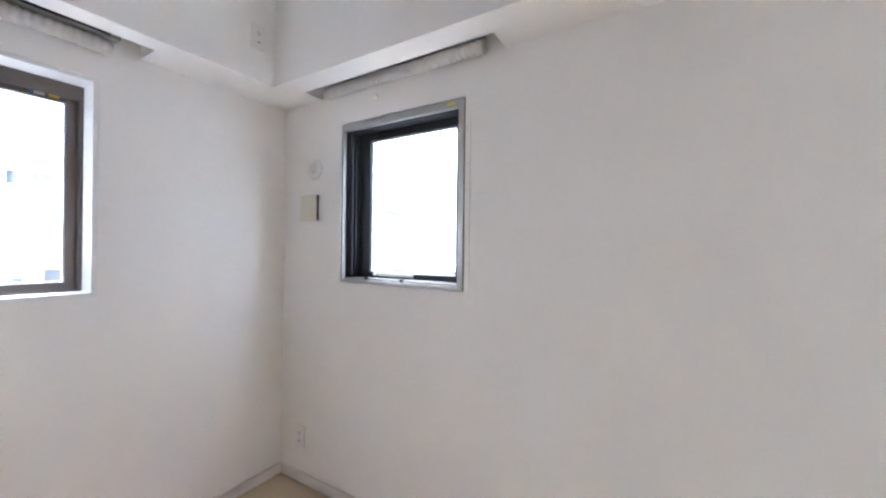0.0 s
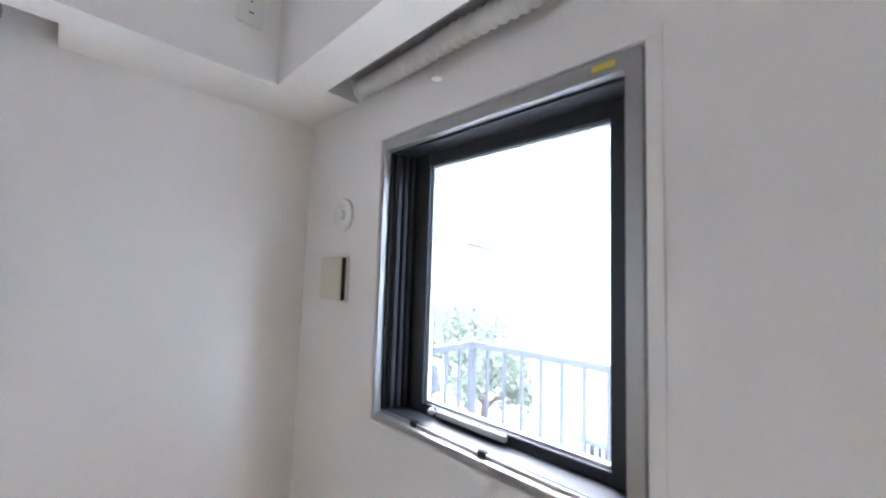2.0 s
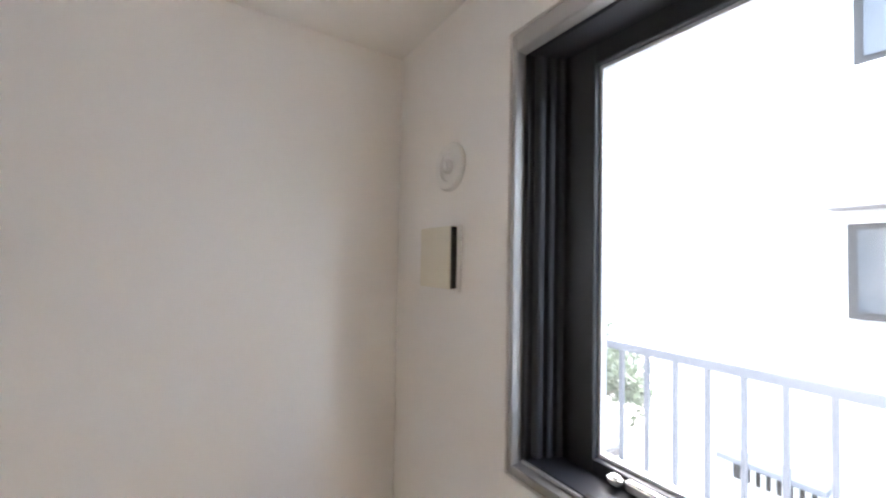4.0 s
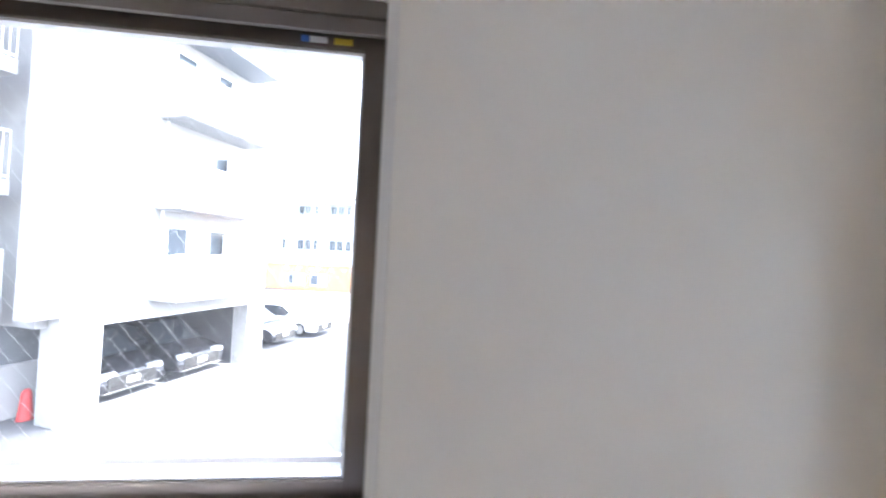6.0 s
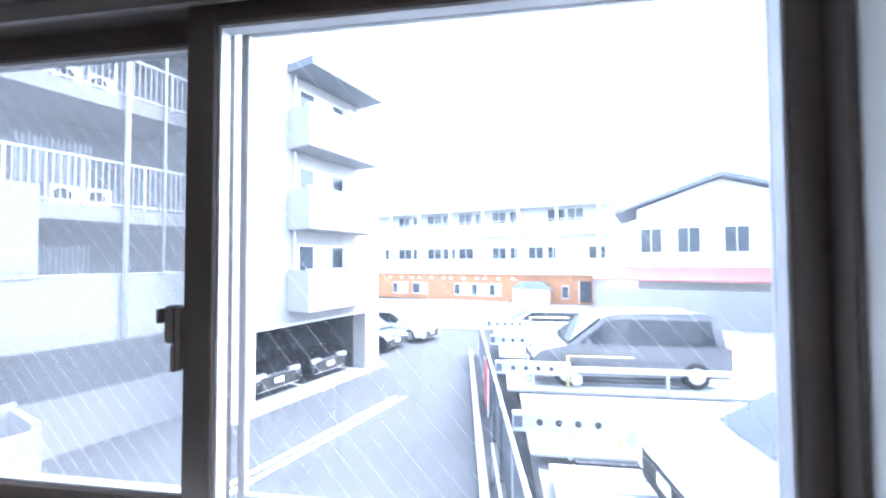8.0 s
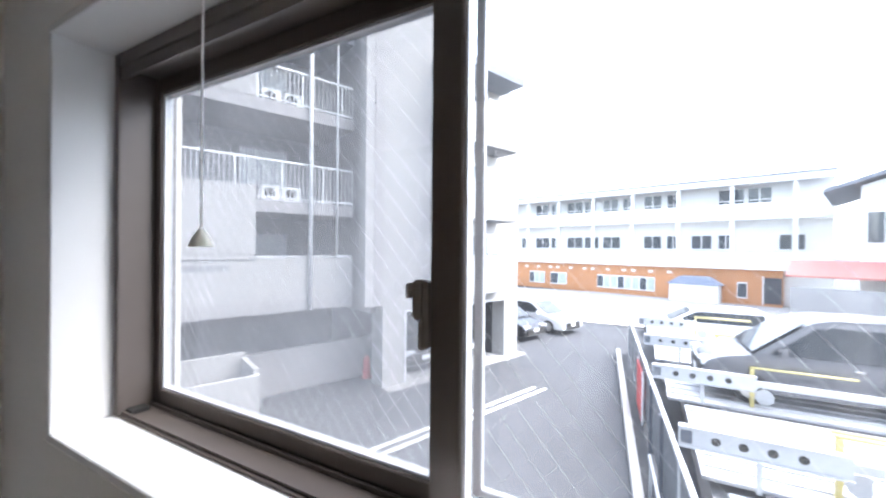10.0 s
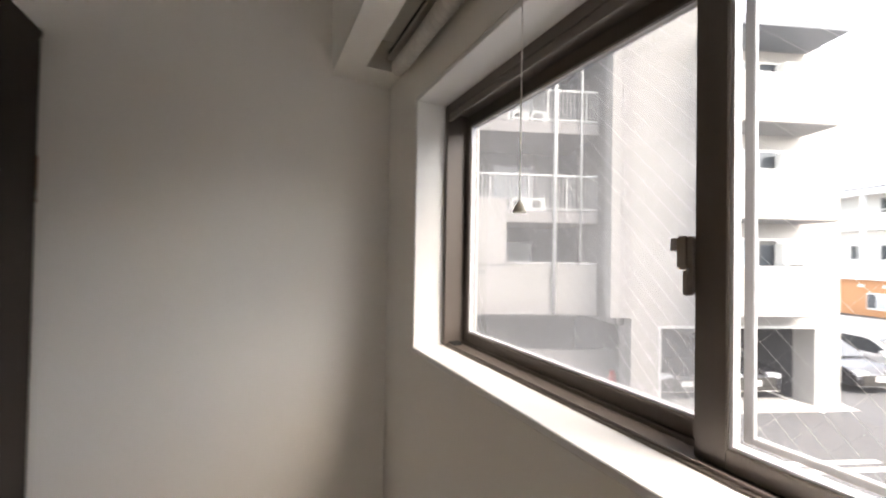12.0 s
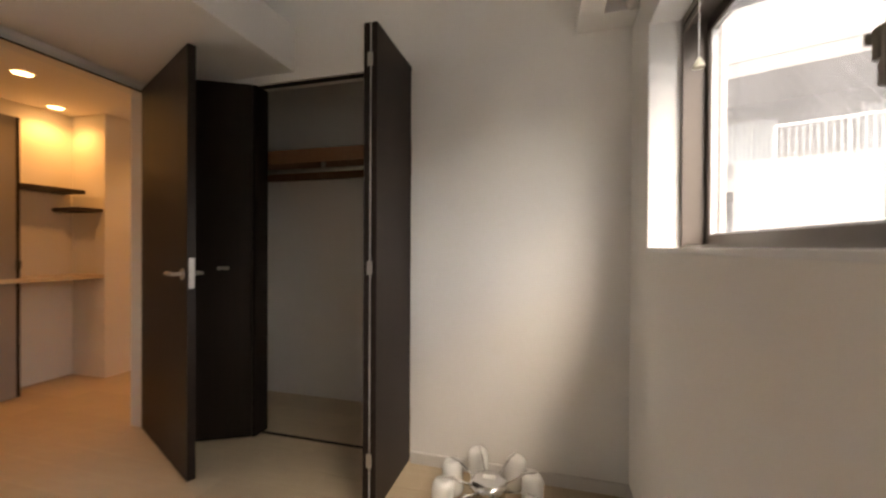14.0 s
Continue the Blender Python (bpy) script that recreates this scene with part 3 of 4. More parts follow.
df = setting(thing("door_frame", "", ""), "dark brown door frame in the south wall", "door frame")
for lo, hi in (((DX0, YS - 0.11, 0), (DX0 + 0.02, YS + 0.006, DZ)), ((DX1 - 0.02, YS - 0.11, 0), (DX1, YS + 0.006, DZ)), ((DX0 + 0.02, YS - 0.11, DZ - 0.02), (DX1 - 0.02, YS + 0.006, DZ))):
    boxes("frame_member", TRIM, df, (lo, hi), bevel=0.002)

boxes("door_seal", DOORWOOD, df, ((DX0 + 0.02, YS - 0.004, DZ - 0.026), (DX1 - 0.02, YS + 0.007, DZ - 0.0202)))

# ---- hall beyond the door ----
HZ = 2.18
setting(boxes("wall_hall_back", WALL, None, ((-3.22, -4.34, 0), (0, -4.24, HZ))), "white papered wall behind the hall shelves", "wall")
setting(boxes("wall_hall_side", WALL, None, ((-4.9, -4.34, 0), (-3.22, -3.86, HZ))), "white papered wall corner in the hall", "wall")
setting(boxes("wall_hall_end", WALL, None, ((-5.0, -3.86, 0), (-4.9, -2.6, HZ)), ((-4.9, -2.75, 0), (-3.45, -2.6, HZ)), ((-3.45, -2.78, 0), (XC - 0.1, -2.6, HZ))), "white papered wall at the end of the hall", "wall")
# doorway is made up and out of view; it brings daylight from the south-east
setting(boxes("wall_hall_east", WALL, None, ((0, -3.1, 0), (0.2, YS, HZ)), ((0, -4.34, 0), (0.2, -3.7, HZ)), ((0, -3.7, 2.05), (0.2, -3.1, HZ))), "white papered wall with an unseen doorway added for daylight", "wall")
setting(boxes("ceiling_hall", CEIL, None, ((-5.0, -4.4, HZ), (0.1, -2.78, HZ + 0.08))), "white papered hall ceiling with downlights", "ceiling")
tagged(boxes("wall_shelf", DARKSHELF, None, ((-3.18, -4.24, 1.515), (-2.55, -4.02, 1.545)), bevel=0.002), "dark wooden shelf on the hall wall", "shelf", "hall shelves")
tagged(boxes("wall_shelf", DARKSHELF, None, ((-3.22, -4.20, 1.365), (-3.06, -3.88, 1.395)), bevel=0.002), "dark wooden shelf in the corner of the hall niche", "shelf", "hall shelves")
bm = bmesh.new()
prism(bm, [(-3.22, -4.24), (-2.40, -4.24), (-2.40, -4.0), (-2.9, -3.93), (-3.1, -3.9), (-3.22, -3.87)], 0.825, 0.855, axis="z")
tagged(part("counter", bm, COUNTER, None, bevel=0.003), "pale counter top across the hall niche", "counter")
hd = thing("door_2", "grey hall door leaf with a dark edge standing open", "door", kind="structure")
boxes("leaf", STUCCO2, hd, ((-2.74, -4.012, 0.01), (-2.0, -3.985, 2.0)), bevel=0.001)
boxes("edge_strip", DOORWOOD, hd, ((-2.76, -4.014, 0.01), (-2.7405, -3.983, 2.0)), label="dark edge strip")
boxes("door_knob", SLOT, hd, ((-2.752, -3.982, 0.93), (-2.735, -3.95, 0.99)), bevel=0.004)


def downlight(x, y):
    t = thing("downlight", "round recessed downlight glowing warm in the hall ceiling", "ceiling light", "hall downlights", Matrix.Translation((x, y, HZ)))
    bm = bmesh.new()
    lathe(bm, [(0.058, 0.0), (0.058, -0.006), (0.05, -0.008), (0.046, -0.003)], 28)
    part("trim_ring", bm, PLASTICW, t)
    bm = bmesh.new()
    lathe(bm, [(0.045, -0.004), (0.045, -0.0085), (0.02, -0.009)], 28)
    part("lens", bm, LAMPGLOW, t, "glowing warm lens")
    lp = new("downlight_bulb", bpy.data.lights.new("downlight_bulb", "SPOT"))
    lp.data.energy, lp.data.color, lp.data.spot_size, lp.data.spot_blend, lp.data.shadow_soft_size = HALLW, (1.0, 0.46, 0.15), radians(150), 0.7, 0.04
    lp.matrix_world = look((x, y, HZ - 0.02), (x, y, 0))


HALLW = 1.0
downlight(-2.55, -3.54)
downlight(-3.02, -4.08)
downlight(-3.9, -3.3)

# ---- ceiling lamp set down on the floor ----
lampo = thing("ceiling_lamp", "chrome ceiling lamp with white glass shades standing on the floor", "lamp", m=Matrix.Translation((-2.50, -0.58, 0)))
bm = bmesh.new()
lathe(bm, [(0.065, 0.0), (0.068, 0.10), (0.078, 0.105), (0.078, 0.122), (0.062, 0.136), (0.03, 0.142)], 28)
part("hub", bm, CHROME, lampo, "chrome hub", smooth=True)
boxes("hub_plate", PLASTICW, lampo, ((-0.014, -0.026, 0.142), (0.014, 0.026, 0.146)), bevel=0.002)
for k in range(8):
    a = radians(20 + k * 45)
    rr = 0.20 + 0.02 * math.sin(k * 2.1)
    cx, cy = rr * math.cos(a), rr * math.sin(a)
    bm = bmesh.new()
    tube(bm, (0.05 * math.cos(a), 0.05 * math.sin(a), 0.105), (cx * 0.82, cy * 0.82, 0.148), 0.005, 8)
    part("arm", bm, CHROME, lampo, "chrome arm", smooth=True)
    bm = bmesh.new()
    M = Matrix.Translation((cx, cy, 0.0)) @ Matrix.Rotation(radians(7 * math.sin(k * 1.7)), 4, "X")
    lathe(bm, [(0.036, 0.004), (0.044, 0.02), (0.046, 0.112), (0.042, 0.132), (0.032, 0.144), (0.014, 0.148), (0.010, 0.144)], 22, M)
    part("shade", bm, OPAL, lampo, "white opal glass shade", smooth=True)
    bm = bmesh.new()
    tube(bm, (cx * 0.72, cy * 0.72, 0.15), (cx * 1.1, cy * 1.1, 0.153), 0.004, 6)
    part("socket_clip", bm, STEEL, lampo)

# ---- outdoors ----
G = -2.6
gr = boxes("ground", ASPHALT, None, ((-300, -300, G - 0.5), (300, 300, G)))
setting(gr, "grey asphalt ground of the parking lane", "ground")
u, n = Vector((0.365, 0.931, 0)).normalized(), Vector((0.931, -0.365, 0)).normalized()
BM = Matrix(((u.x, n.x, 0, -8.05), (u.y, n.y, 0, 8.62), (0, 0, 1, 0), (0, 0, 0, 1)))   # along the facade, outward, up
ln = boxes("lane_line", ROADPAINT, None, ((-9, 2.68, G + 0.004), (3.45, 2.80, G + 0.008)), m=BM)
setting(ln, "white painted line on the asphalt", "road marking")
ln = boxes("lane_line", ROADPAINT, None, ((-9, 2.95, G + 0.004), (3.6, 3.07, G + 0.008)), m=BM)
setting(ln, "white painted line on the asphalt", "road marking")
for i in (0, 1):
    setting(boxes("bay_line", ROADPAINT, None, ((2.7 + i * 2.2, -4.5, G + 0.012), (2.82 + i * 2.2, 0.5, G + 0.016)), m=BM), "white painted parking bay line", "road marking")
setting(boxes("garage_apron", CONCRETE, None, ((-0.1, -0.6, G + 0.001), (6.15, 0.42, G + 0.012)), m=BM), "pale concrete apron before the garage", "pavement")
setting(boxes("far_pavement", CONCRETE, None, ((-60, 21.7, G + 0.001), (60, 38.0, G + 0.10))), "pale concrete pavement across the lane", "pavement")

ap = thing("apartment_building", "beige apartment block with a ground-floor garage and balconies", "building", m=BM)
FLZ = [-0.1, 2.47, 5.0, 7.5]
TOP = 10.2
WINGZ = 7.35
boxes("wall", STUCCO, ap, ((-0.68, -0.35, -0.2), (-0.1, 0.0, TOP)), ((-0.1, -8, -0.45), (1.85, 0, TOP)), ((1.85, -8, -0.45), (6.05, -0.02, WINGZ)), ((-0.1, -0.6, G), (0.72, 0, -0.45)), ((5.25, -0.6, G), (6.05, 0, -0.45)),
      label="pale stucco wall over the garage")
boxes("pier_joint", STUCCO2, ap, ((-0.40, 0.0, -0.2), (-0.11, 0.012, TOP)))
# garage walls and ceiling: the shade indoors is put into their colour
boxes("garage_inside", SHADEDARK, ap, ((0.72, -7, G), (5.25, -6.9, -0.45)), ((0.62, -7, G), (0.72, -0.6, -0.45)), ((5.25, -7, G), (5.35, -0.6, -0.45)), ((0.72, -6.9, -0.5), (5.25, -0.25, -0.455)), label="garage inside with its shade painted dark")
for lo, hi in (((0.66, 0.0, -0.47), (5.31, 0.035, -0.40)), ((0.66, 0.0, G), (0.725, 0.035, -0.47)), ((5.245, 0.0, G), (5.31, 0.035, -0.47))):
    boxes("garage_trim", RAILW, ap, (lo, hi), label="pale metal trim round the garage opening", bevel=0.006)
boxes("roof", ROOF, ap, ((-7, -9, TOP), (2.2, 0.5, TOP + 0.25)), label="grey roof slab")
for z in (3.1, 5.6):
    bm = bmesh.new()
    tube(bm, (-0.4, 0.012, z), (-0.4, 0.10, z - 0.02), 0.03, 10)
    part("overflow_spout", bm, RAILW, ap)
# back wall painted darker for the shade of the corridor
boxes("corridor_back_wall", SHADEWALL, ap, ((-8, -3.2, G), (-0.3, -3.0, TOP)), label="corridor wall in grey darkened for shade")
boxes("corridor_end_wall", STUCCO2, ap, ((-0.32, -3.0, -0.45), (-0.11, -0.36, TOP)))
boxes("ground_wall", STUCCO2, ap, ((-8, -1.6, G), (0.6, -1.45, -1.4)), label="low grey wall at ground level")
for k, z in enumerate(FLZ):
    boxes("corridor_floor", STUCCO2, ap, ((-8, -3.0, z - 0.12), (-0.69, -0.72, z + 0.2)), bevel=0.01)
boxes("corridor_parapet", STUCCO, ap, ((-8, -0.86, -0.25), (-0.69, -0.74, 1.18)), label="solid parapet wall", bevel=0.01)
boxes("stair_wall", STUCCO, ap, ((-5.6, -0.84, 1.16), (-3.33, -0.71, 3.0)), label="solid stair wall panel", bevel=0.01)
boxes("panel_joint", STUCCO2, ap, ((-5.6, -0.712, 1.30), (-3.33, -0.700, 1.33)))
boxes("letter_slot", SHADEWALL, ap, ((-4.9, -0.742, 0.88), (-3.9, -0.734, 1.02)))


def railing(x0, x1, y, z, h):
    r = boxes("railing", RAILW, ap, ((x0, y - 0.025, z + h - 0.05), (x1, y + 0.025, z + h)), ((x0, y - 0.02, z + 0.06), (x1, y + 0.02, z + 0.1)), label="white painted railing")
    bm = bmesh.new()
    k = int((x1 - x0) / 0.11)
    for i in range(k + 1):
        x = x0 + (x1 - x0) * i / k
        w = 0.022 if i % 10 == 0 else 0.008
        box(bm, (x - w, y - w, z), (x + w, y + w, z + h - 0.05))
    part("baluster_row", bm, RAILW, r)["kind"] = "stuff"


railing(-1.2, -0.9, -0.78, 1.16, 0.02 + 0.06)
railing(-4.9, -0.7, -0.78, FLZ[1] + 0.2, 1.05)
railing(-3.3, -0.7, -0.78, FLZ[2] + 0.2, 0.95)
railing(-8, -0.7, -0.78, FLZ[3] + 0.2, 1.0)
boxes("stair_wall", STUCCO, ap, ((-6.8, -0.84, 5.2), (-3.33, -0.71, 6.4)), bevel=0.01)
boxes("parapet_cap", RAILW, ap, ((-3.3, -0.84, 1.20), (-0.69, -0.76, 1.235)))
for x, r in ((-1.97, 0.055), (-1.22, 0.03)):
    bm = bmesh.new()
    tube(bm, (x, -0.66, -0.2 if x < -1.5 else 1.2), (x, -0.66, TOP), r, 12)
    part("drain_pipe", bm, RAILW, ap, "pale vertical drain pipe", smooth=True)
for z in FLZ[1:3]:
    for x in (-3.1, -2.55):
        ac = boxes("condenser", PLASTICW, ap, ((x, -1.35, z + 0.2), (x + 0.45, -1.05, z + 0.62)), label="white air conditioner unit", bevel=0.01)
        bm = bmesh.new()
        tube(bm, (x + 0.18, -1.05, z + 0.41), (x + 0.18, -1.04, z + 0.41), 0.15, 20)
        part("fan_grille", bm, SLOT, ac)
for z in FLZ[:3]:
    for x in (-3.2, -6.0):
        f = boxes("corridor_window", PANEL, ap, ((x, -3.0, z + 0.9), (x + 1.3, -2.97, z + 1.95)), label="corridor window")
        boxes("window_grille", RAILW, f, *[((x + 0.1 * k, -2.93, z + 0.85), (x + 0.1 * k + 0.02, -2.91, z + 2.0)) for k in range(14)])
# balconies over the garage
for z in (0.0, 2.43, 4.87):
    bl = boxes("balcony", STUCCO, ap, ((1.75, 0.0, z), (4.85, 0.95, z + 0.14)), ((1.75, 0.82, z + 0.14), (4.85, 0.95, z + 1.22)), ((1.75, 0.0, z + 0.14), (1.87, 0.82, z + 1.22)), ((4.73, 0.0, z + 0.14), (4.85, 0.82, z + 1.22)), label="solid-fronted balcony", bevel=0.012)
    # underside painted darker for the shade below the balcony
    boxes("soffit", SHADEWALL, bl, ((1.80, 0.02, z - 0.02), (4.80, 0.90, z - 0.001)), label="balcony soffit in grey darkened for shade")
    boxes("coping", RAILW, bl, ((1.74, 0.81, z + 1.221), (4.86, 0.96, z + 1.25)), label="pale coping strip", bevel=0.004)
    for x in (2.1, 3.45):
        wf = boxes("balcony_window", RAILW, ap, ((x, -0.02, z + 0.2), (x + 1.25, 0.05, z + 2.0)), label="balcony window frame")
        boxes("pane", PANE, wf, ((x + 0.06, 0.05, z + 0.25), (x + 0.6, 0.056, z + 1.94)))
        boxes("pane", PANEL, wf, ((x + 0.66, 0.05, z + 0.25), (x + 1.19, 0.056, z + 1.94)))
    bm = bmesh.new()
    tube(bm, (1.97, 0.06, z + 0.14), (1.97, 0.06, z + 2.4), 0.035, 10)
    part("drain_pipe", bm, RAILW, ap)
    ac = boxes("condenser", PLASTICW, ap, ((3.9, 0.12, z + 1.3), (4.55, 0.40, z + 1.85)), label="white air conditioner unit on a bracket", bevel=0.01)
    for x in (3.95, 4.45):
        boxes("bracket", RAILW, ac, ((x, -0.02, z + 1.24), (x + 0.05, 0.42, z + 1.3)))
boxes("wing_roof", ROOF, ap, ((1.851, -6, WINGZ), (6.2, -0.02, WINGZ + 0.12)), ((1.70, 0.0, WINGZ - 0.15), (4.95, 1.1, WINGZ + 0.10)), label="grey eave slab over the balconies")
# basin wall and bin
bs = thing("basin_wall", "low grey concrete enclosure beside the apartment block", "wall", m=BM)
boxes("rim", STUCCO, bs, ((-6.4, -0.6, G), (-3.6, -0.48, -1.05)), ((-6.4, 0.7, G), (-3.6, 0.82, -1.25)), ((-3.7, -0.48, G), (-3.58, 0.7, -1.15)), bevel=0.01)
cn = thing("fire_hydrant_box", "red standing hydrant cylinder beside the garage pier", "hydrant", m=BM @ Matrix.Translation((0.02, -1.12, G)))
bm = bmesh.new()
lathe(bm, [(0.16, 0), (0.14, 0.05), (0.11, 0.35), (0.09, 0.6), (0.05, 0.68)], 16)
part("body", bm, REDP, cn, smooth=True)


# ---- cars ----
def car(name, label, m, paint, L=4.6, W=1.75, H=1.75, hood=1.0, group=""):
    """A van or car: nose to +x at x = L, centre line y = 0, wheels on z = 0."""
    t = thing(name, label, "car", group, m)
    bh = H * 0.55
    bm = bmesh.new()
    out = [(0.05, 0.25), (0, 0.5), (0.02, bh), (0.1, bh + 0.02), (L - hood, bh + 0.06), (L - 0.28, bh - 0.10), (L - 0.06, bh - 0.24), (L, 0.5), (L - 0.04, 0.24)]
    prism(bm, out, -W / 2, W / 2)
    part("body", bm, paint, t, bevel=0.05)
    bm = bmesh.new()
    cab = [(0.08, bh), (0.22, H - 0.12), (0.5, H), (L - hood - 1.15, H), (L - hood - 0.8, H - 0.07), (L - hood + 0.15, bh + 0.02)]
    prism(bm, cab, -W / 2 + 0.06, W / 2 - 0.06)
    for v in bm.verts:
        if v.co.z > bh + 0.1:
            v.co.y *= 0.86
    part("roof", bm, paint, t, bevel=0.04)
    for s in (1, -1):
        bm = bmesh.new()
        g = [(0.35, bh + 0.06), (0.42, H - 0.16), (L - hood - 1.15, H - 0.14), (L - hood - 0.85, H - 0.18), (L - hood - 0.12, bh + 0.07)]
        vs = []
        for off in (0.0, 0.012):
            vs.append([bm.verts.new((x, s * ((W / 2 - 0.06) * (1 - 0.14 * min(1, max(0, (z - bh) / (H - bh)) * 1.1)) + 0.004 + off), z)) for x, z in g])
        bm.faces.new(vs[0])
        bm.faces.new(vs[1])
        for i in range(5):
            bm.faces.new((vs[0][i], vs[0][(i + 1) % 5], vs[1][(i + 1) % 5], vs[1][i]))
        part("side_window", bm, CARGLASS, t)
        boxes("door_mirror", paint, t, ((L - hood - 0.35, s * W / 2 - 0.1 + (0.1 if s > 0 else -0.1), bh + 0.06), (L - hood - 0.22, s * W / 2 + 0.1 + (0.1 if s > 0 else -0.1) - 0.02 * s, bh + 0.22)), bevel=0.02)
        boxes("headlight", LENSM, t, ((L - 0.26, s * (W / 2 - 0.26) - 0.2, bh - 0.30), (L - 0.005, s * (W / 2 - 0.26) + 0.2, bh - 0.16)), label="clear headlight", bevel=0.02)
        boxes("tail_light", REDP, t, ((-0.012, s * (W / 2 - 0.14) - 0.08, bh - 0.25), (0.06, s * (W / 2 - 0.14) + 0.08, bh + 0.0)), label="red tail light", bevel=0.01)
        boxes("door_handle", CHROME, t, ((L - hood - 1.5, s * (W / 2 + 0.01) - 0.012, bh - 0.1), (L - hood - 1.32, s * (W / 2 + 0.01) + 0.012, bh - 0.07)))
        for x in (0.85, L - 0.85):
            bm = bmesh.new()
            lathe(bm, [(0.2, -0.1), (0.31, -0.1), (0.32, -0.06), (0.32, 0.06), (0.31, 0.1), (0.2, 0.1)], 24, Matrix.Translation((x, s * (W / 2 - 0.09), 0.32)) @ Matrix.Rotation(radians(90), 4, "X"))
            wh = part("wheel", bm, TYRE, t, "black tyre", smooth=True)
            bm = bmesh.new()
            for k in range(5):
                a = 2 * math.pi * k / 5
                c0, s0 = math.cos(a), math.sin(a)
                yy = s * (W / 2 + 0.012)
                tube(bm, (x, yy, 0.32), (x + 0.19 * c0, yy, 0.32 + 0.19 * s0), 0.03, 6)
            lathe(bm, [(0.20, -0.012), (0.21, 0.012), (0.18, 0.014)], 20, Matrix.Translation((x, s * (W / 2 + 0.005), 0.32)) @ Matrix.Rotation(radians(90), 4, "X"))
            part("rim", bm, STEEL, wh, "silver rim")
    bm = bmesh.new()
    a = [(L - hood + 0.10, bh + 0.055), (L - hood - 0.74, H - 0.12)]
    q = [bm.verts.new((x + 0.05, y * w, z + 0.02)) for (x, z), w in zip(a, (W / 2 - 0.12, W / 2 - 0.22)) for y in (-1, 1)]
    bm.faces.new((q[0], q[1], q[3], q[2]))
    ex = bmesh.ops.extrude_face_region(bm, geom=list(bm.faces))
    bmesh.ops.translate(bm, verts=[v for v in ex["geom"] if isinstance(v, bmesh.types.BMVert)], vec=(0.012, 0, 0.012))
    part("windscreen", bm, CARGLASS, t)
    boxes("grille", SLOT, t, ((L - 0.05, -W * 0.36, 0.37), (L + 0.004, W * 0.36, bh - 0.24)), label="dark grille", bevel=0.01)
    boxes("grille_bar", CHROME, t, ((L - 0.03, -W * 0.3, bh - 0.26), (L + 0.012, W * 0.3, bh - 0.235)))
    boxes("number_plate", PLASTICW, t, ((L - 0.02, -0.17, 0.38), (L + 0.014, 0.17, 0.54)), label="white number plate", bevel=0.003)
    boxes("lower_intake", SLOT, t, ((L - 0.06, -W * 0.36, 0.26), (L + 0.003, W * 0.36, 0.36)), bevel=0.01)
    boxes("fog_trim", CHROME, t, ((L - 0.05, -W * 0.42, 0.225), (L + 0.008, W * 0.42, 0.25)))
    return t


def facing(x, y, z, yaw):
    return Matrix.Translation((x, y, z)) @ Matrix.Rotation(radians(yaw), 4, "Z")


ny = math.degrees(math.atan2(n.y, n.x))
for k, uu in enumerate((1.85, 3.95)):
    p = BM @ Vector((uu, -5.0, G + 0.02))
    car("parked_car", "black car with a chrome grille parked in the garage", facing(p.x, p.y, p.z, ny), CARBLACK, 4.55, 1.72, 1.6, 1.1, "cars in the garage")
p = BM @ Vector((8.3, -5.0, G))
car("parked_car", "dark car parked beyond the garage", facing(p.x, p.y, p.z, ny), CARBLACK, 4.3, 1.7, 1.5, 1.1, "cars by the block")
p = BM @ Vector((10.7, -4.6, G))
car("parked_car", "white car parked beyond the garage", facing(p.x, p.y, p.z, ny), CARWHITE, 4.3, 1.7, 1.5, 1.1, "cars by the block")

# ---- parking deck with lift pallets ----
DKZ = -1.70
BEAMZ = -1.12


def drilled_beam(x0, y, parent):
    """Deep side rail with round holes along it and a square cut-out at its lane end."""
    x1 = x0 + 1.78
    z0, z1 = BEAMZ - 0.13, BEAMZ + 0.13
    bm = bmesh.new()
    box(bm, (x0, y - 0.03, z0), (x1, y + 0.03, z1))
    box(bm, (x0, y - 0.06, z1), (x1, y + 0.06, z1 + 0.018))
    box(bm, (x0, y - 0.06, z0 - 0.018), (x1, y + 0.06, z0))
    b = part("pallet_beam", bm, GALV, parent, "white steel beam with round holes", bevel=0.004)
    bm = bmesh.new()
    for k in range(4):
        tube(bm, (x0 + 0.43 + k * 0.30, y - 0.032, BEAMZ), (x0 + 0.43 + k * 0.30, y - 0.036, BEAMZ), 0.055, 20)
    part("beam_hole", bm, SLOT, b, "dark round beam holes")
    boxes("beam_end_plate", RAILG, b, ((x0 + 0.02, y - 0.036, BEAMZ - 0.09), (x0 + 0.16, y - 0.031, BEAMZ + 0.09)), label="grey end plate")
    boxes("long_rail", GALV, b, ((x1 + 0.002, y + 0.12, BEAMZ - 0.10), (x0 + 7.0, y + 0.20, BEAMZ + 0.02)), label="long steel side rail", bevel=0.006)
    for x in (x0 + 0.9, x0 + 4.0, x0 + 6.8):
        boxes("beam_foot", GALV, b, ((x - 0.03, y - 0.02, DKZ), (x + 0.03, y + 0.02, z0 - 0.0185)) if x < x1 else ((x - 0.03, y + 0.13, DKZ), (x + 0.03, y + 0.19, BEAMZ - 0.101)))
    return b


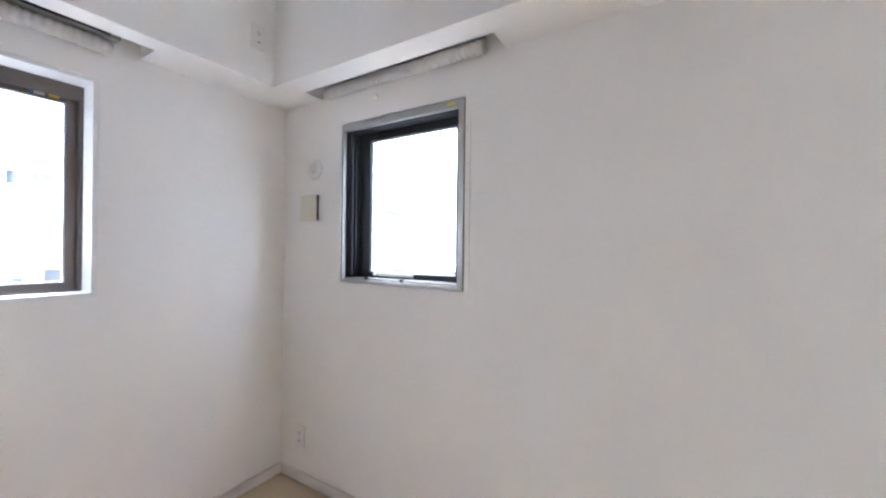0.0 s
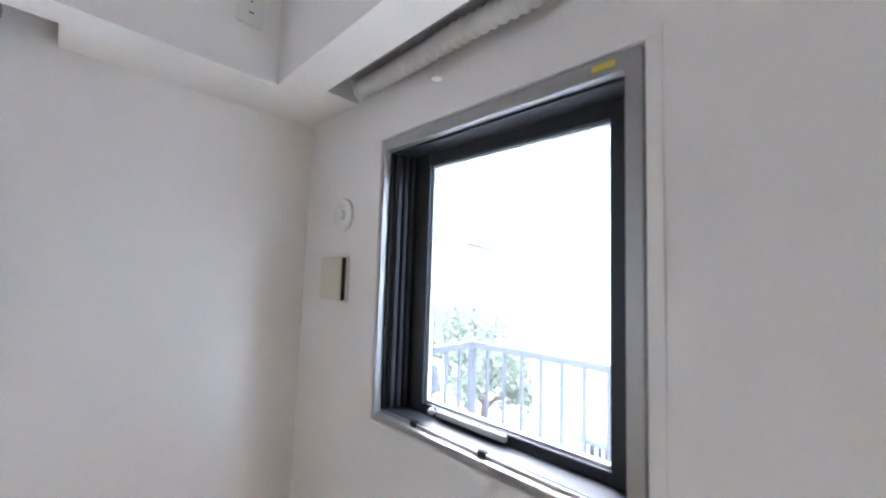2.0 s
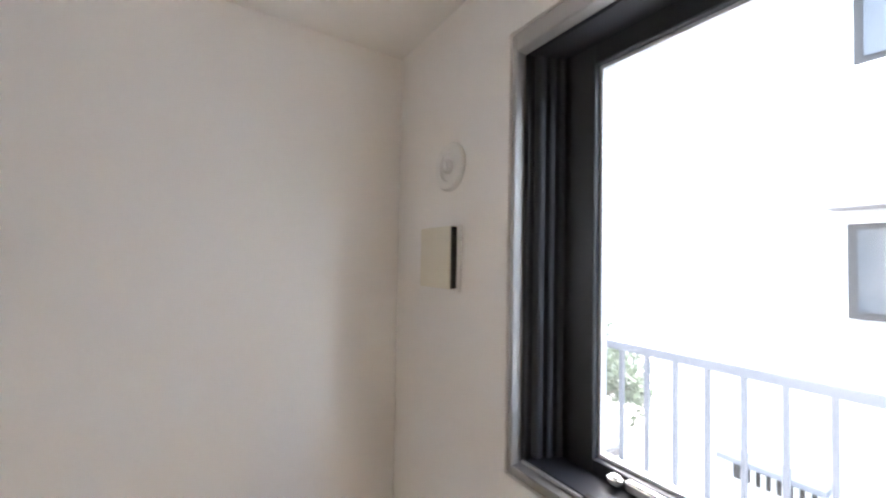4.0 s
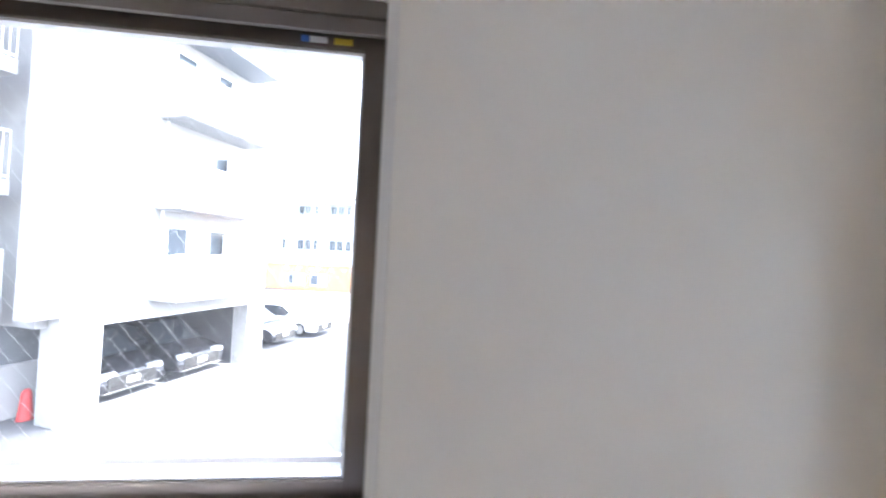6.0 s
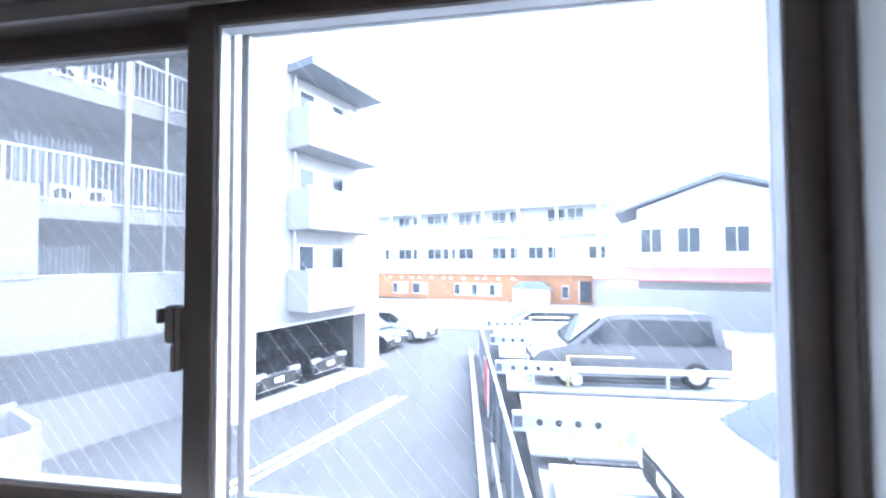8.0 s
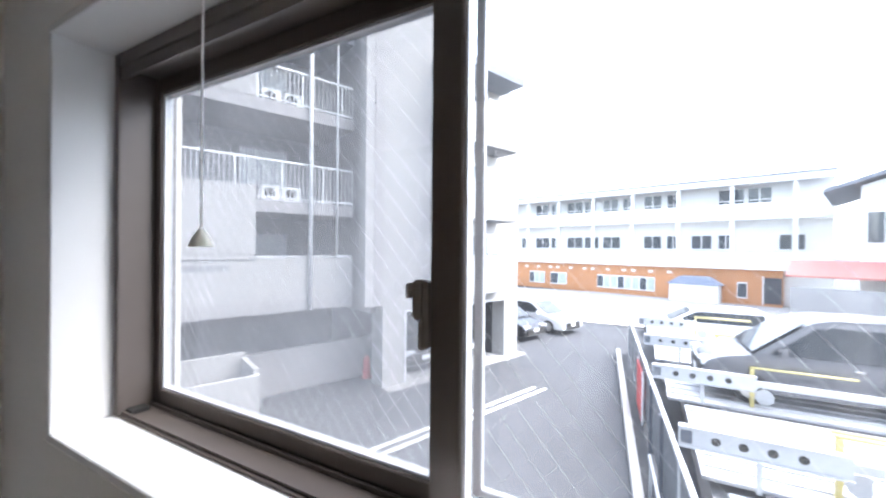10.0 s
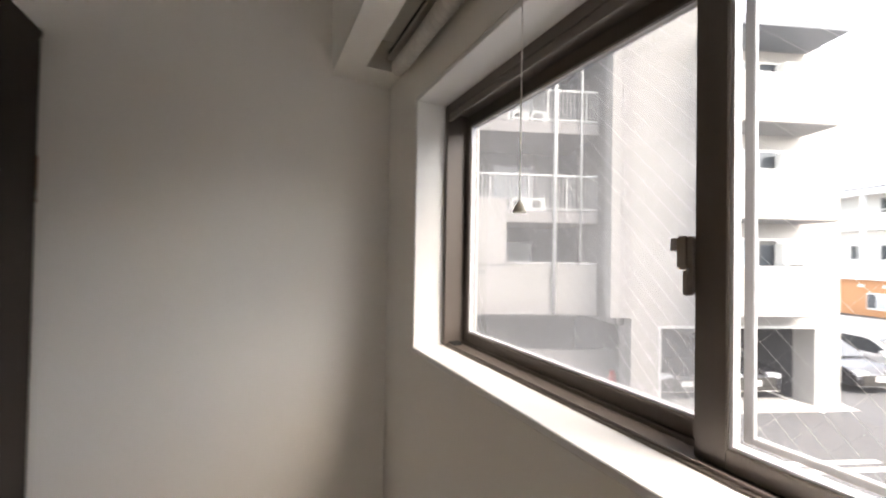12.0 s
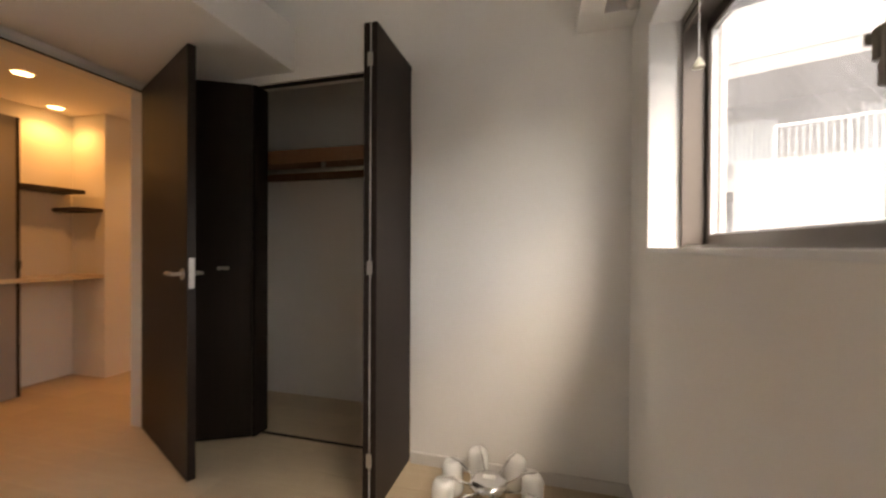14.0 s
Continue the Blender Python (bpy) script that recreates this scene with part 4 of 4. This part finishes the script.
def guard(x, y, parent):
    """Yellow hoop: one post with two parallel bars along the pallet."""
    g = boxes("guard_rail", YELLOWSTEEL, parent, ((x - 0.035, y - 0.035, DKZ), (x + 0.035, y + 0.035, DKZ + 0.78)), label="pale yellow guard rail", bevel=0.006)
    for o in (0.0, 0.16):
        bm = bmesh.new()
        tube(bm, (x - 0.03, y + o, DKZ + 0.80), (x + 1.55, y + o, DKZ + 0.80), 0.022, 10)
        part("guard_bar", bm, YELLOWSTEEL, g, smooth=True)
    boxes("guard_brace", YELLOWSTEEL, g, ((x - 0.02, y, DKZ + 0.775), (x + 0.02, y + 0.18, DKZ + 0.79)))
    bm = bmesh.new()
    lathe(bm, [(0.10, -0.03), (0.15, -0.03), (0.15, 0.03), (0.10, 0.03)], 20, Matrix.Translation((x + 0.2, y - 0.02, DKZ + 0.24)) @ Matrix.Rotation(radians(90), 4, "X"))
    part("chain_wheel", bm, GALV, g, "pale chain wheel")


dk = thing("parking_deck", "white steel lift parking deck with drilled beams", "parking deck")
boxes("deck_base", CONCRETE, dk, ((-0.55, 2.5, G), (14, 18.5, DKZ - 0.25)))
for i, (bx, by) in enumerate(((-0.72, 2.9), (-0.97, 6.0), (-1.25, 9.08), (-1.42, 12.25), (-1.6, 15.35))):
    pl = boxes("pallet", GALV, dk, ((bx + 0.3, by + 0.16, DKZ - 0.06), (bx + 6.8, by + 2.96, DKZ)), label="galvanised car pallet", bevel=0.01)
    for k in range(7):
        boxes("rib", GALV, pl, ((bx + 0.35, by + 0.45 + k * 0.36, DKZ + 0.001), (bx + 6.7, by + 0.51 + k * 0.36, DKZ + 0.03)))
    # trough takes the same painted recess shade
    boxes("wheel_trough", SHADEDARK, pl, ((bx + 1.0, by + 0.06, DKZ - 0.16), (bx + 6.7, by + 0.155, DKZ - 0.06)))
    drilled_beam(bx, by, dk)
    guard(bx + 1.78, by + 0.38, dk)
car("parked_van", "silver-grey minivan parked on the lift deck", facing(4.40, 10.55, DKZ + 0.03, 182), CARSILVER, 4.75, 1.75, 1.79, 1.05)
car("parked_car", "white car with a dark grille parked on a pallet", facing(5.15, 4.72, DKZ + 0.03, 182), CARWHITE, 4.4, 1.74, 1.62, 1.2)
car("parked_wagon", "white station wagon parked beyond the end of the deck", facing(3.4, 20.7, G, 182), CARWHITE, 4.8, 1.7, 1.5, 1.1)

fc = thing("lane_fence", "dark mesh fence with a silver top rail along the lane", "fence")
fa, fb = Vector((-0.72, 2.4, 0)), Vector((-1.95, 16.2, 0))
fd = (fb - fa)
FM = Matrix.Translation(fa) @ Matrix.Rotation(math.atan2(fd.y, fd.x), 4, "Z")
FLn = fd.length
boxes("top_rail", GALV, fc, ((0, -0.03, -1.23), (FLn, 0.03, -1.18)), m=FM, label="silver top rail")
boxes("kerb", STUCCO, fc, ((0, 0.30, G), (FLn, 0.46, G + 0.18)), m=FM, label="pale kerb", bevel=0.01)
boxes("low_rail", GALV, fc, ((0, 0.17, -2.02), (4.6, 0.21, -1.96)), m=FM, label="pale lower rail")
for k in range(4):
    boxes("low_rail_post", GALV, fc, ((0.2 + k * 1.4, 0.17, G), (0.25 + k * 1.4, 0.21, -2.021)), m=FM)
for k in range(10):
    w = 0.06 if k in (3, 4) else 0.025
    boxes("post", RAILG if k in (3, 4) else GALV, fc, ((k * FLn / 9.2 - w, -w, G), (k * FLn / 9.2 + w, w, -1.231)), m=FM)
boxes("mesh_panel", DARKFENCE, fc, *[((k * 0.075, -0.006, G + 0.15), (k * 0.075 + 0.05, 0.006, -1.24)) for k in range(int(FLn / 0.075))], m=FM, label="dark fence slats")
boxes("sign_panel", REDP, fc, ((7.2, 0.07, -2.5), (8.5, 0.10, -1.38)), m=FM, label="red warning panel", bevel=0.005)
boxes("sign_border", LABELW, fc, ((7.15, 0.065, -2.55), (7.195, 0.095, -1.33)), ((8.505, 0.065, -2.55), (8.55, 0.095, -1.33)), m=FM, label="white edge of the warning panel")

# ---- far buildings ----
fdv = Vector((0.96, -0.281, 0)).normalized()
FB = Matrix.Translation((-13.1, 40, 0)) @ Matrix.Rotation(math.atan2(fdv.y, fdv.x), 4, "Z")
ob = thing("school_building", "long white three-storey building with an orange ground floor", "building", m=FB)
boxes("wall", WHITEWALL, ob, ((-8, 1.2, G), (23.5, 9, 6.9)))
boxes("orange_wall", ORANGE, ob, ((-6, 0.2, -2.55), (21.0, 1.2, 0.1)), label="orange-brown ground floor wall")
boxes("roof", ROOF, ob, ((-8, -0.2, 6.75), (23.6, 9.2, 6.95)), label="grey roof edge")
boxes("roof_fascia", WHITEWALL, ob, ((-8, -0.3, 6.35), (23.6, 0.2, 6.75)))
for z0, z1 in ((3.75, 4.95), (0.1, 1.35)):
    boxes("parapet", WHITEWALL, ob, ((-8, -0.1, z0), (23.5, 0.15, z1)), label="long white parapet", bevel=0.01)
    boxes("gallery_floor", WHITEWALL, ob, ((-8, 0.15, z0), (23.5, 1.2, z0 + 0.2)))
    boxes("handrail", RAILW, ob, ((-8, -0.05, z1 + 0.2), (23.5, 0.0, z1 + 0.25)))
for i in range(9):
    boxes("column", WHITEWALL, ob, ((-6.5 + i * 3.5, -0.12, 0.1), (-6.25 + i * 3.5, 0.14, 6.4)))
random.seed(4)
for z in (5.0, 1.5):
    for i in range(16):
        if random.random() < 0.2:
            continue
        x = -6.3 + i * 1.8
        w = random.choice((1.0, 1.4, 1.6))
        wf = boxes("window", RAILW, ob, ((x, 1.12, z), (x + w, 1.2, z + 1.25)), label="white-framed window")
        for k in range(2):
            boxes("pane", PANE, wf, ((x + 0.06 + k * w / 2, 1.10, z + 0.08), (x + w / 2 - 0.02 + k * w / 2, 1.12, z + 1.15)))
for x, w in ((0.75, 1.8), (3.2, 1.75), (8.0, 4.9), (18.45, 0.6)):
    wf = boxes("shop_window", RAILW, ob, ((x, 0.12, -2.05), (x + w, 0.2, -0.85)), label="white-framed ground floor window")
    k = max(1, int(w / 0.6))
    for i in range(k):
        boxes("pane", PANEL if i % 3 else PANE, wf, ((x + 0.05 + i * w / k, 0.10, -1.95), (x - 0.05 + (i + 1) * w / k, 0.12, -0.95)))
for i in range(12):
    boxes("sign_letter", WHITEWALL, ob, ((0.2 + i * 1.2 + (i % 3) * 0.2, 0.17, -0.45), (0.55 + i * 1.2 + (i % 3) * 0.2, 0.2, -0.25)))
aw = boxes("porch", WHITEWALL, ob, ((14.3, -1.2, G), (17.5, 0.2, -1.15)), label="white porch")
# flat dark box for the shade in the entrance
boxes("entrance_recess", SHADEDARK, ob, ((20.0, 0.12, -2.3), (20.95, 0.19, -0.45)), label="entrance with its shade painted dark and a white frame")
boxes("entrance_frame", RAILW, ob, ((19.9, 0.10, -2.4), (19.98, 0.2, -0.35)))
bm = bmesh.new()
prism(bm, [(14.1, -1.15), (17.7, -1.15), (16.8, -0.55), (15.0, -0.55)], -1.3, 0.2)
part("porch_roof", bm, SHADEBLUE, ob, "blue-grey porch roof")

h = thing("house", "white house with a red porch roof and dark windows", "house", m=Matrix.Translation((8.0, 26.0, 0)) @ Matrix.Rotation(radians(-20), 4, "Z"))
bm = bmesh.new()
prism(bm, [(0, G), (0, 4.75), (4.5, 6.35), (9, 4.75), (9, G)], 0, 8)
part("wall", bm, WHITEWALL, h)
bm = bmesh.new()
prism(bm, [(-1.3, 4.45), (-1.2, 4.65), (4.5, 6.7), (10.2, 4.65), (10.3, 4.45), (4.5, 6.4)], -0.8, 8.8)
part("roof", bm, ROOF, h, "grey gabled roof")
bm = bmesh.new()
prism(bm, [(-1.6, 0.15), (-1.6, 0.25), (0.0, 1.0), (0.0, 0.85)], -2.6, 9, axis="x")
part("porch_roof", bm, REDROOF, h, "faded red porch roof")
for x in (0.15, 2.2, 4.6):
    wf = boxes("window", RAILW, h, ((x, -0.04, 1.85), (x + 1.3, 0.0, 3.5)))
    boxes("pane", PANE, wf, ((x + 0.08, -0.06, 1.93), (x + 0.62, -0.04, 3.42)))
    boxes("pane", PANE, wf, ((x + 0.68, -0.06, 1.93), (x + 1.22, -0.04, 3.42)))
boxes("wall", CONCRETE, h, ((-2.4, -1.7, G), (9, -1.5, -0.35)), label="grey yard wall")

# ---- balcony and neighbours outside the small window ----
bc = thing("balcony_railing", "grey painted steel balcony railing outside the small window", "railing")
boxes("top_rail", RAILG, bc, ((1.28, -4, 1.06), (1.33, 0.27, 1.10)), ((0.3, 0.23, 1.06), (1.28, 0.27, 1.10)), bevel=0.004)
boxes("bottom_rail", RAILG, bc, ((1.29, -4, 0.08), (1.32, 0.26, 0.11)), ((0.3, 0.235, 0.08), (1.29, 0.265, 0.11)))
for k in range(33):
    y = 0.25 - k * 0.125
    w = 0.02 if k % 9 == 0 else 0.009
    boxes("baluster", RAILG, bc, ((1.305 - w, y - w, 0.0), (1.305 + w, y + w, 1.06)))
for k in range(1, 8):
    x = 1.305 - k * 0.125
    boxes("baluster", RAILG, bc, ((x - 0.009, 0.241, 0.0), (x + 0.009, 0.259, 1.06)))
setting(boxes("balcony_floor", CONCRETE, None, ((0.2, -5, -0.2), (1.4, 0.3, 0.0))), "grey concrete balcony slab", "balcony")

nb = thing("neighbour_house", "white neighbouring house with dark-framed windows", "house")
boxes("wall", WHITEWALL, nb, ((4.2, -9, G), (12, 1.5, 6.5)))
boxes("roof", ROOF, nb, ((3.8, -9.4, 6.5), (12.4, 1.9, 6.8)))
for y, z0, z1 in ((-1.2, 1.06, 1.86), (-1.25, 3.2, 3.85), (-4.0, 1.06, 1.86)):
    wf = boxes("window", GASKET, nb, ((4.16, y, z0), (4.2, y + 1.05, z1)), label="dark-framed window")
    for k in range(2):
        boxes("pane", PANE, wf, ((4.14, y + 0.06 + k * 0.48, z0 + 0.06), (4.16, y + 0.51 + k * 0.48, z1 - 0.05)))
    boxes("sill", WHITEWALL, nb, ((4.08, y - 0.05, z0 - 0.07), (4.2, y + 1.1, z0 - 0.02)))
    boxes("hood", STUCCO2, nb, ((3.9, y - 0.1, z1 + 0.12), (4.2, y + 1.15, z1 + 0.16)))
vn = boxes("vent_grille", SLOT, nb, ((4.17, 0.0, -0.66), (4.2, 0.68, -0.44)), label="dark ventilation grille")
boxes("vent_slat", WHITEWALL, vn, *[((4.14, 0.01 + k * 0.08, -0.66), (4.17, 0.05 + k * 0.08, -0.44)) for k in range(8)])

boxes("vent_hood", ROOF, nb, ((3.95, -0.05, -0.43), (4.2, 0.75, -0.38)), label="grey vent hood")

for (x, y, w, d, hz, lab) in ((12.5, 6.6, 5, 4.5, 0.35, "low pale house with a dark grey roof"), (17, 14, 8, 7, 3.6, "pale two-storey house with a grey roof"), (24, 4, 9, 8, 3.0, "white two-storey house with a grey roof")):
    h = thing("house", lab, "house", m=facing(x, y, 0, 20))
    boxes("wall", WHITEWALL, h, ((0, 0, G), (w, d, hz)))
    bm = bmesh.new()
    prism(bm, [(-0.6, hz), (w / 2, hz + 1.7), (w + 0.6, hz)], -0.6, d + 0.6)
    part("roof", bm, ROOF, h)
    for k in range(3):
        wf = boxes("window", RAILW, h, ((1 + k * 2.3, -0.05, 1.2), (2.3 + k * 2.3, 0, 2.4)))
        boxes("pane", PANE, wf, ((1.1 + k * 2.3, -0.07, 1.3), (2.2 + k * 2.3, -0.05, 2.3)))


def tree(x, y, hgt, seed):
    rnd = random.Random(seed)
    t = thing("tree", "green leafy garden tree beyond the balcony", "tree", "garden trees", Matrix.Translation((x, y, G)))
    bm = bmesh.new()
    tube(bm, (0, 0, 0), (0.1, 0.05, hgt * 0.55), 0.14, 10, 0.07)
    tips = []
    for k in range(9):
        a, e = k * 2.4, rnd.uniform(0.4, 0.9)
        p = Vector((0.07, 0.03, hgt * rnd.uniform(0.35, 0.55)))
        q = p + Vector((math.cos(a), math.sin(a), e)) * hgt * rnd.uniform(0.2, 0.34)
        tube(bm, p, q, 0.05, 6, 0.015)
        tips.append(q)
    part("trunk", bm, BARK, t)
    verts, faces = [], []
    for q in tips:
        for k in range(260):
            c0 = q + Vector((rnd.gauss(0, 0.3), rnd.gauss(0, 0.3), rnd.gauss(0, 0.26))) * hgt * 0.28
            a = Vector((rnd.uniform(-1, 1), rnd.uniform(-1, 1), rnd.uniform(-1, 1))).normalized() * 0.09
            b2 = a.orthogonal().normalized() * 0.045
            i = len(verts)
            verts += [c0 - a, c0 + b2, c0 + a, c0 - b2]
            faces.append((i, i + 1, i + 2, i + 3))
    me = bpy.data.meshes.new("crown")
    me.from_pydata(verts, [], faces)
    me.materials.append(LEAF)
    ob = new("crown", me)
    ob.parent = t
    tagged(ob, "loose green leaves", kind="stuff")


for k, (x, y, hh) in enumerate(((7.2, 6.2, 3.6), (9.0, 7.2, 3.9), (6.6, 4.2, 3.0), (10.5, 9.5, 4.0))):
    tree(x, y, hh, 11 + k)
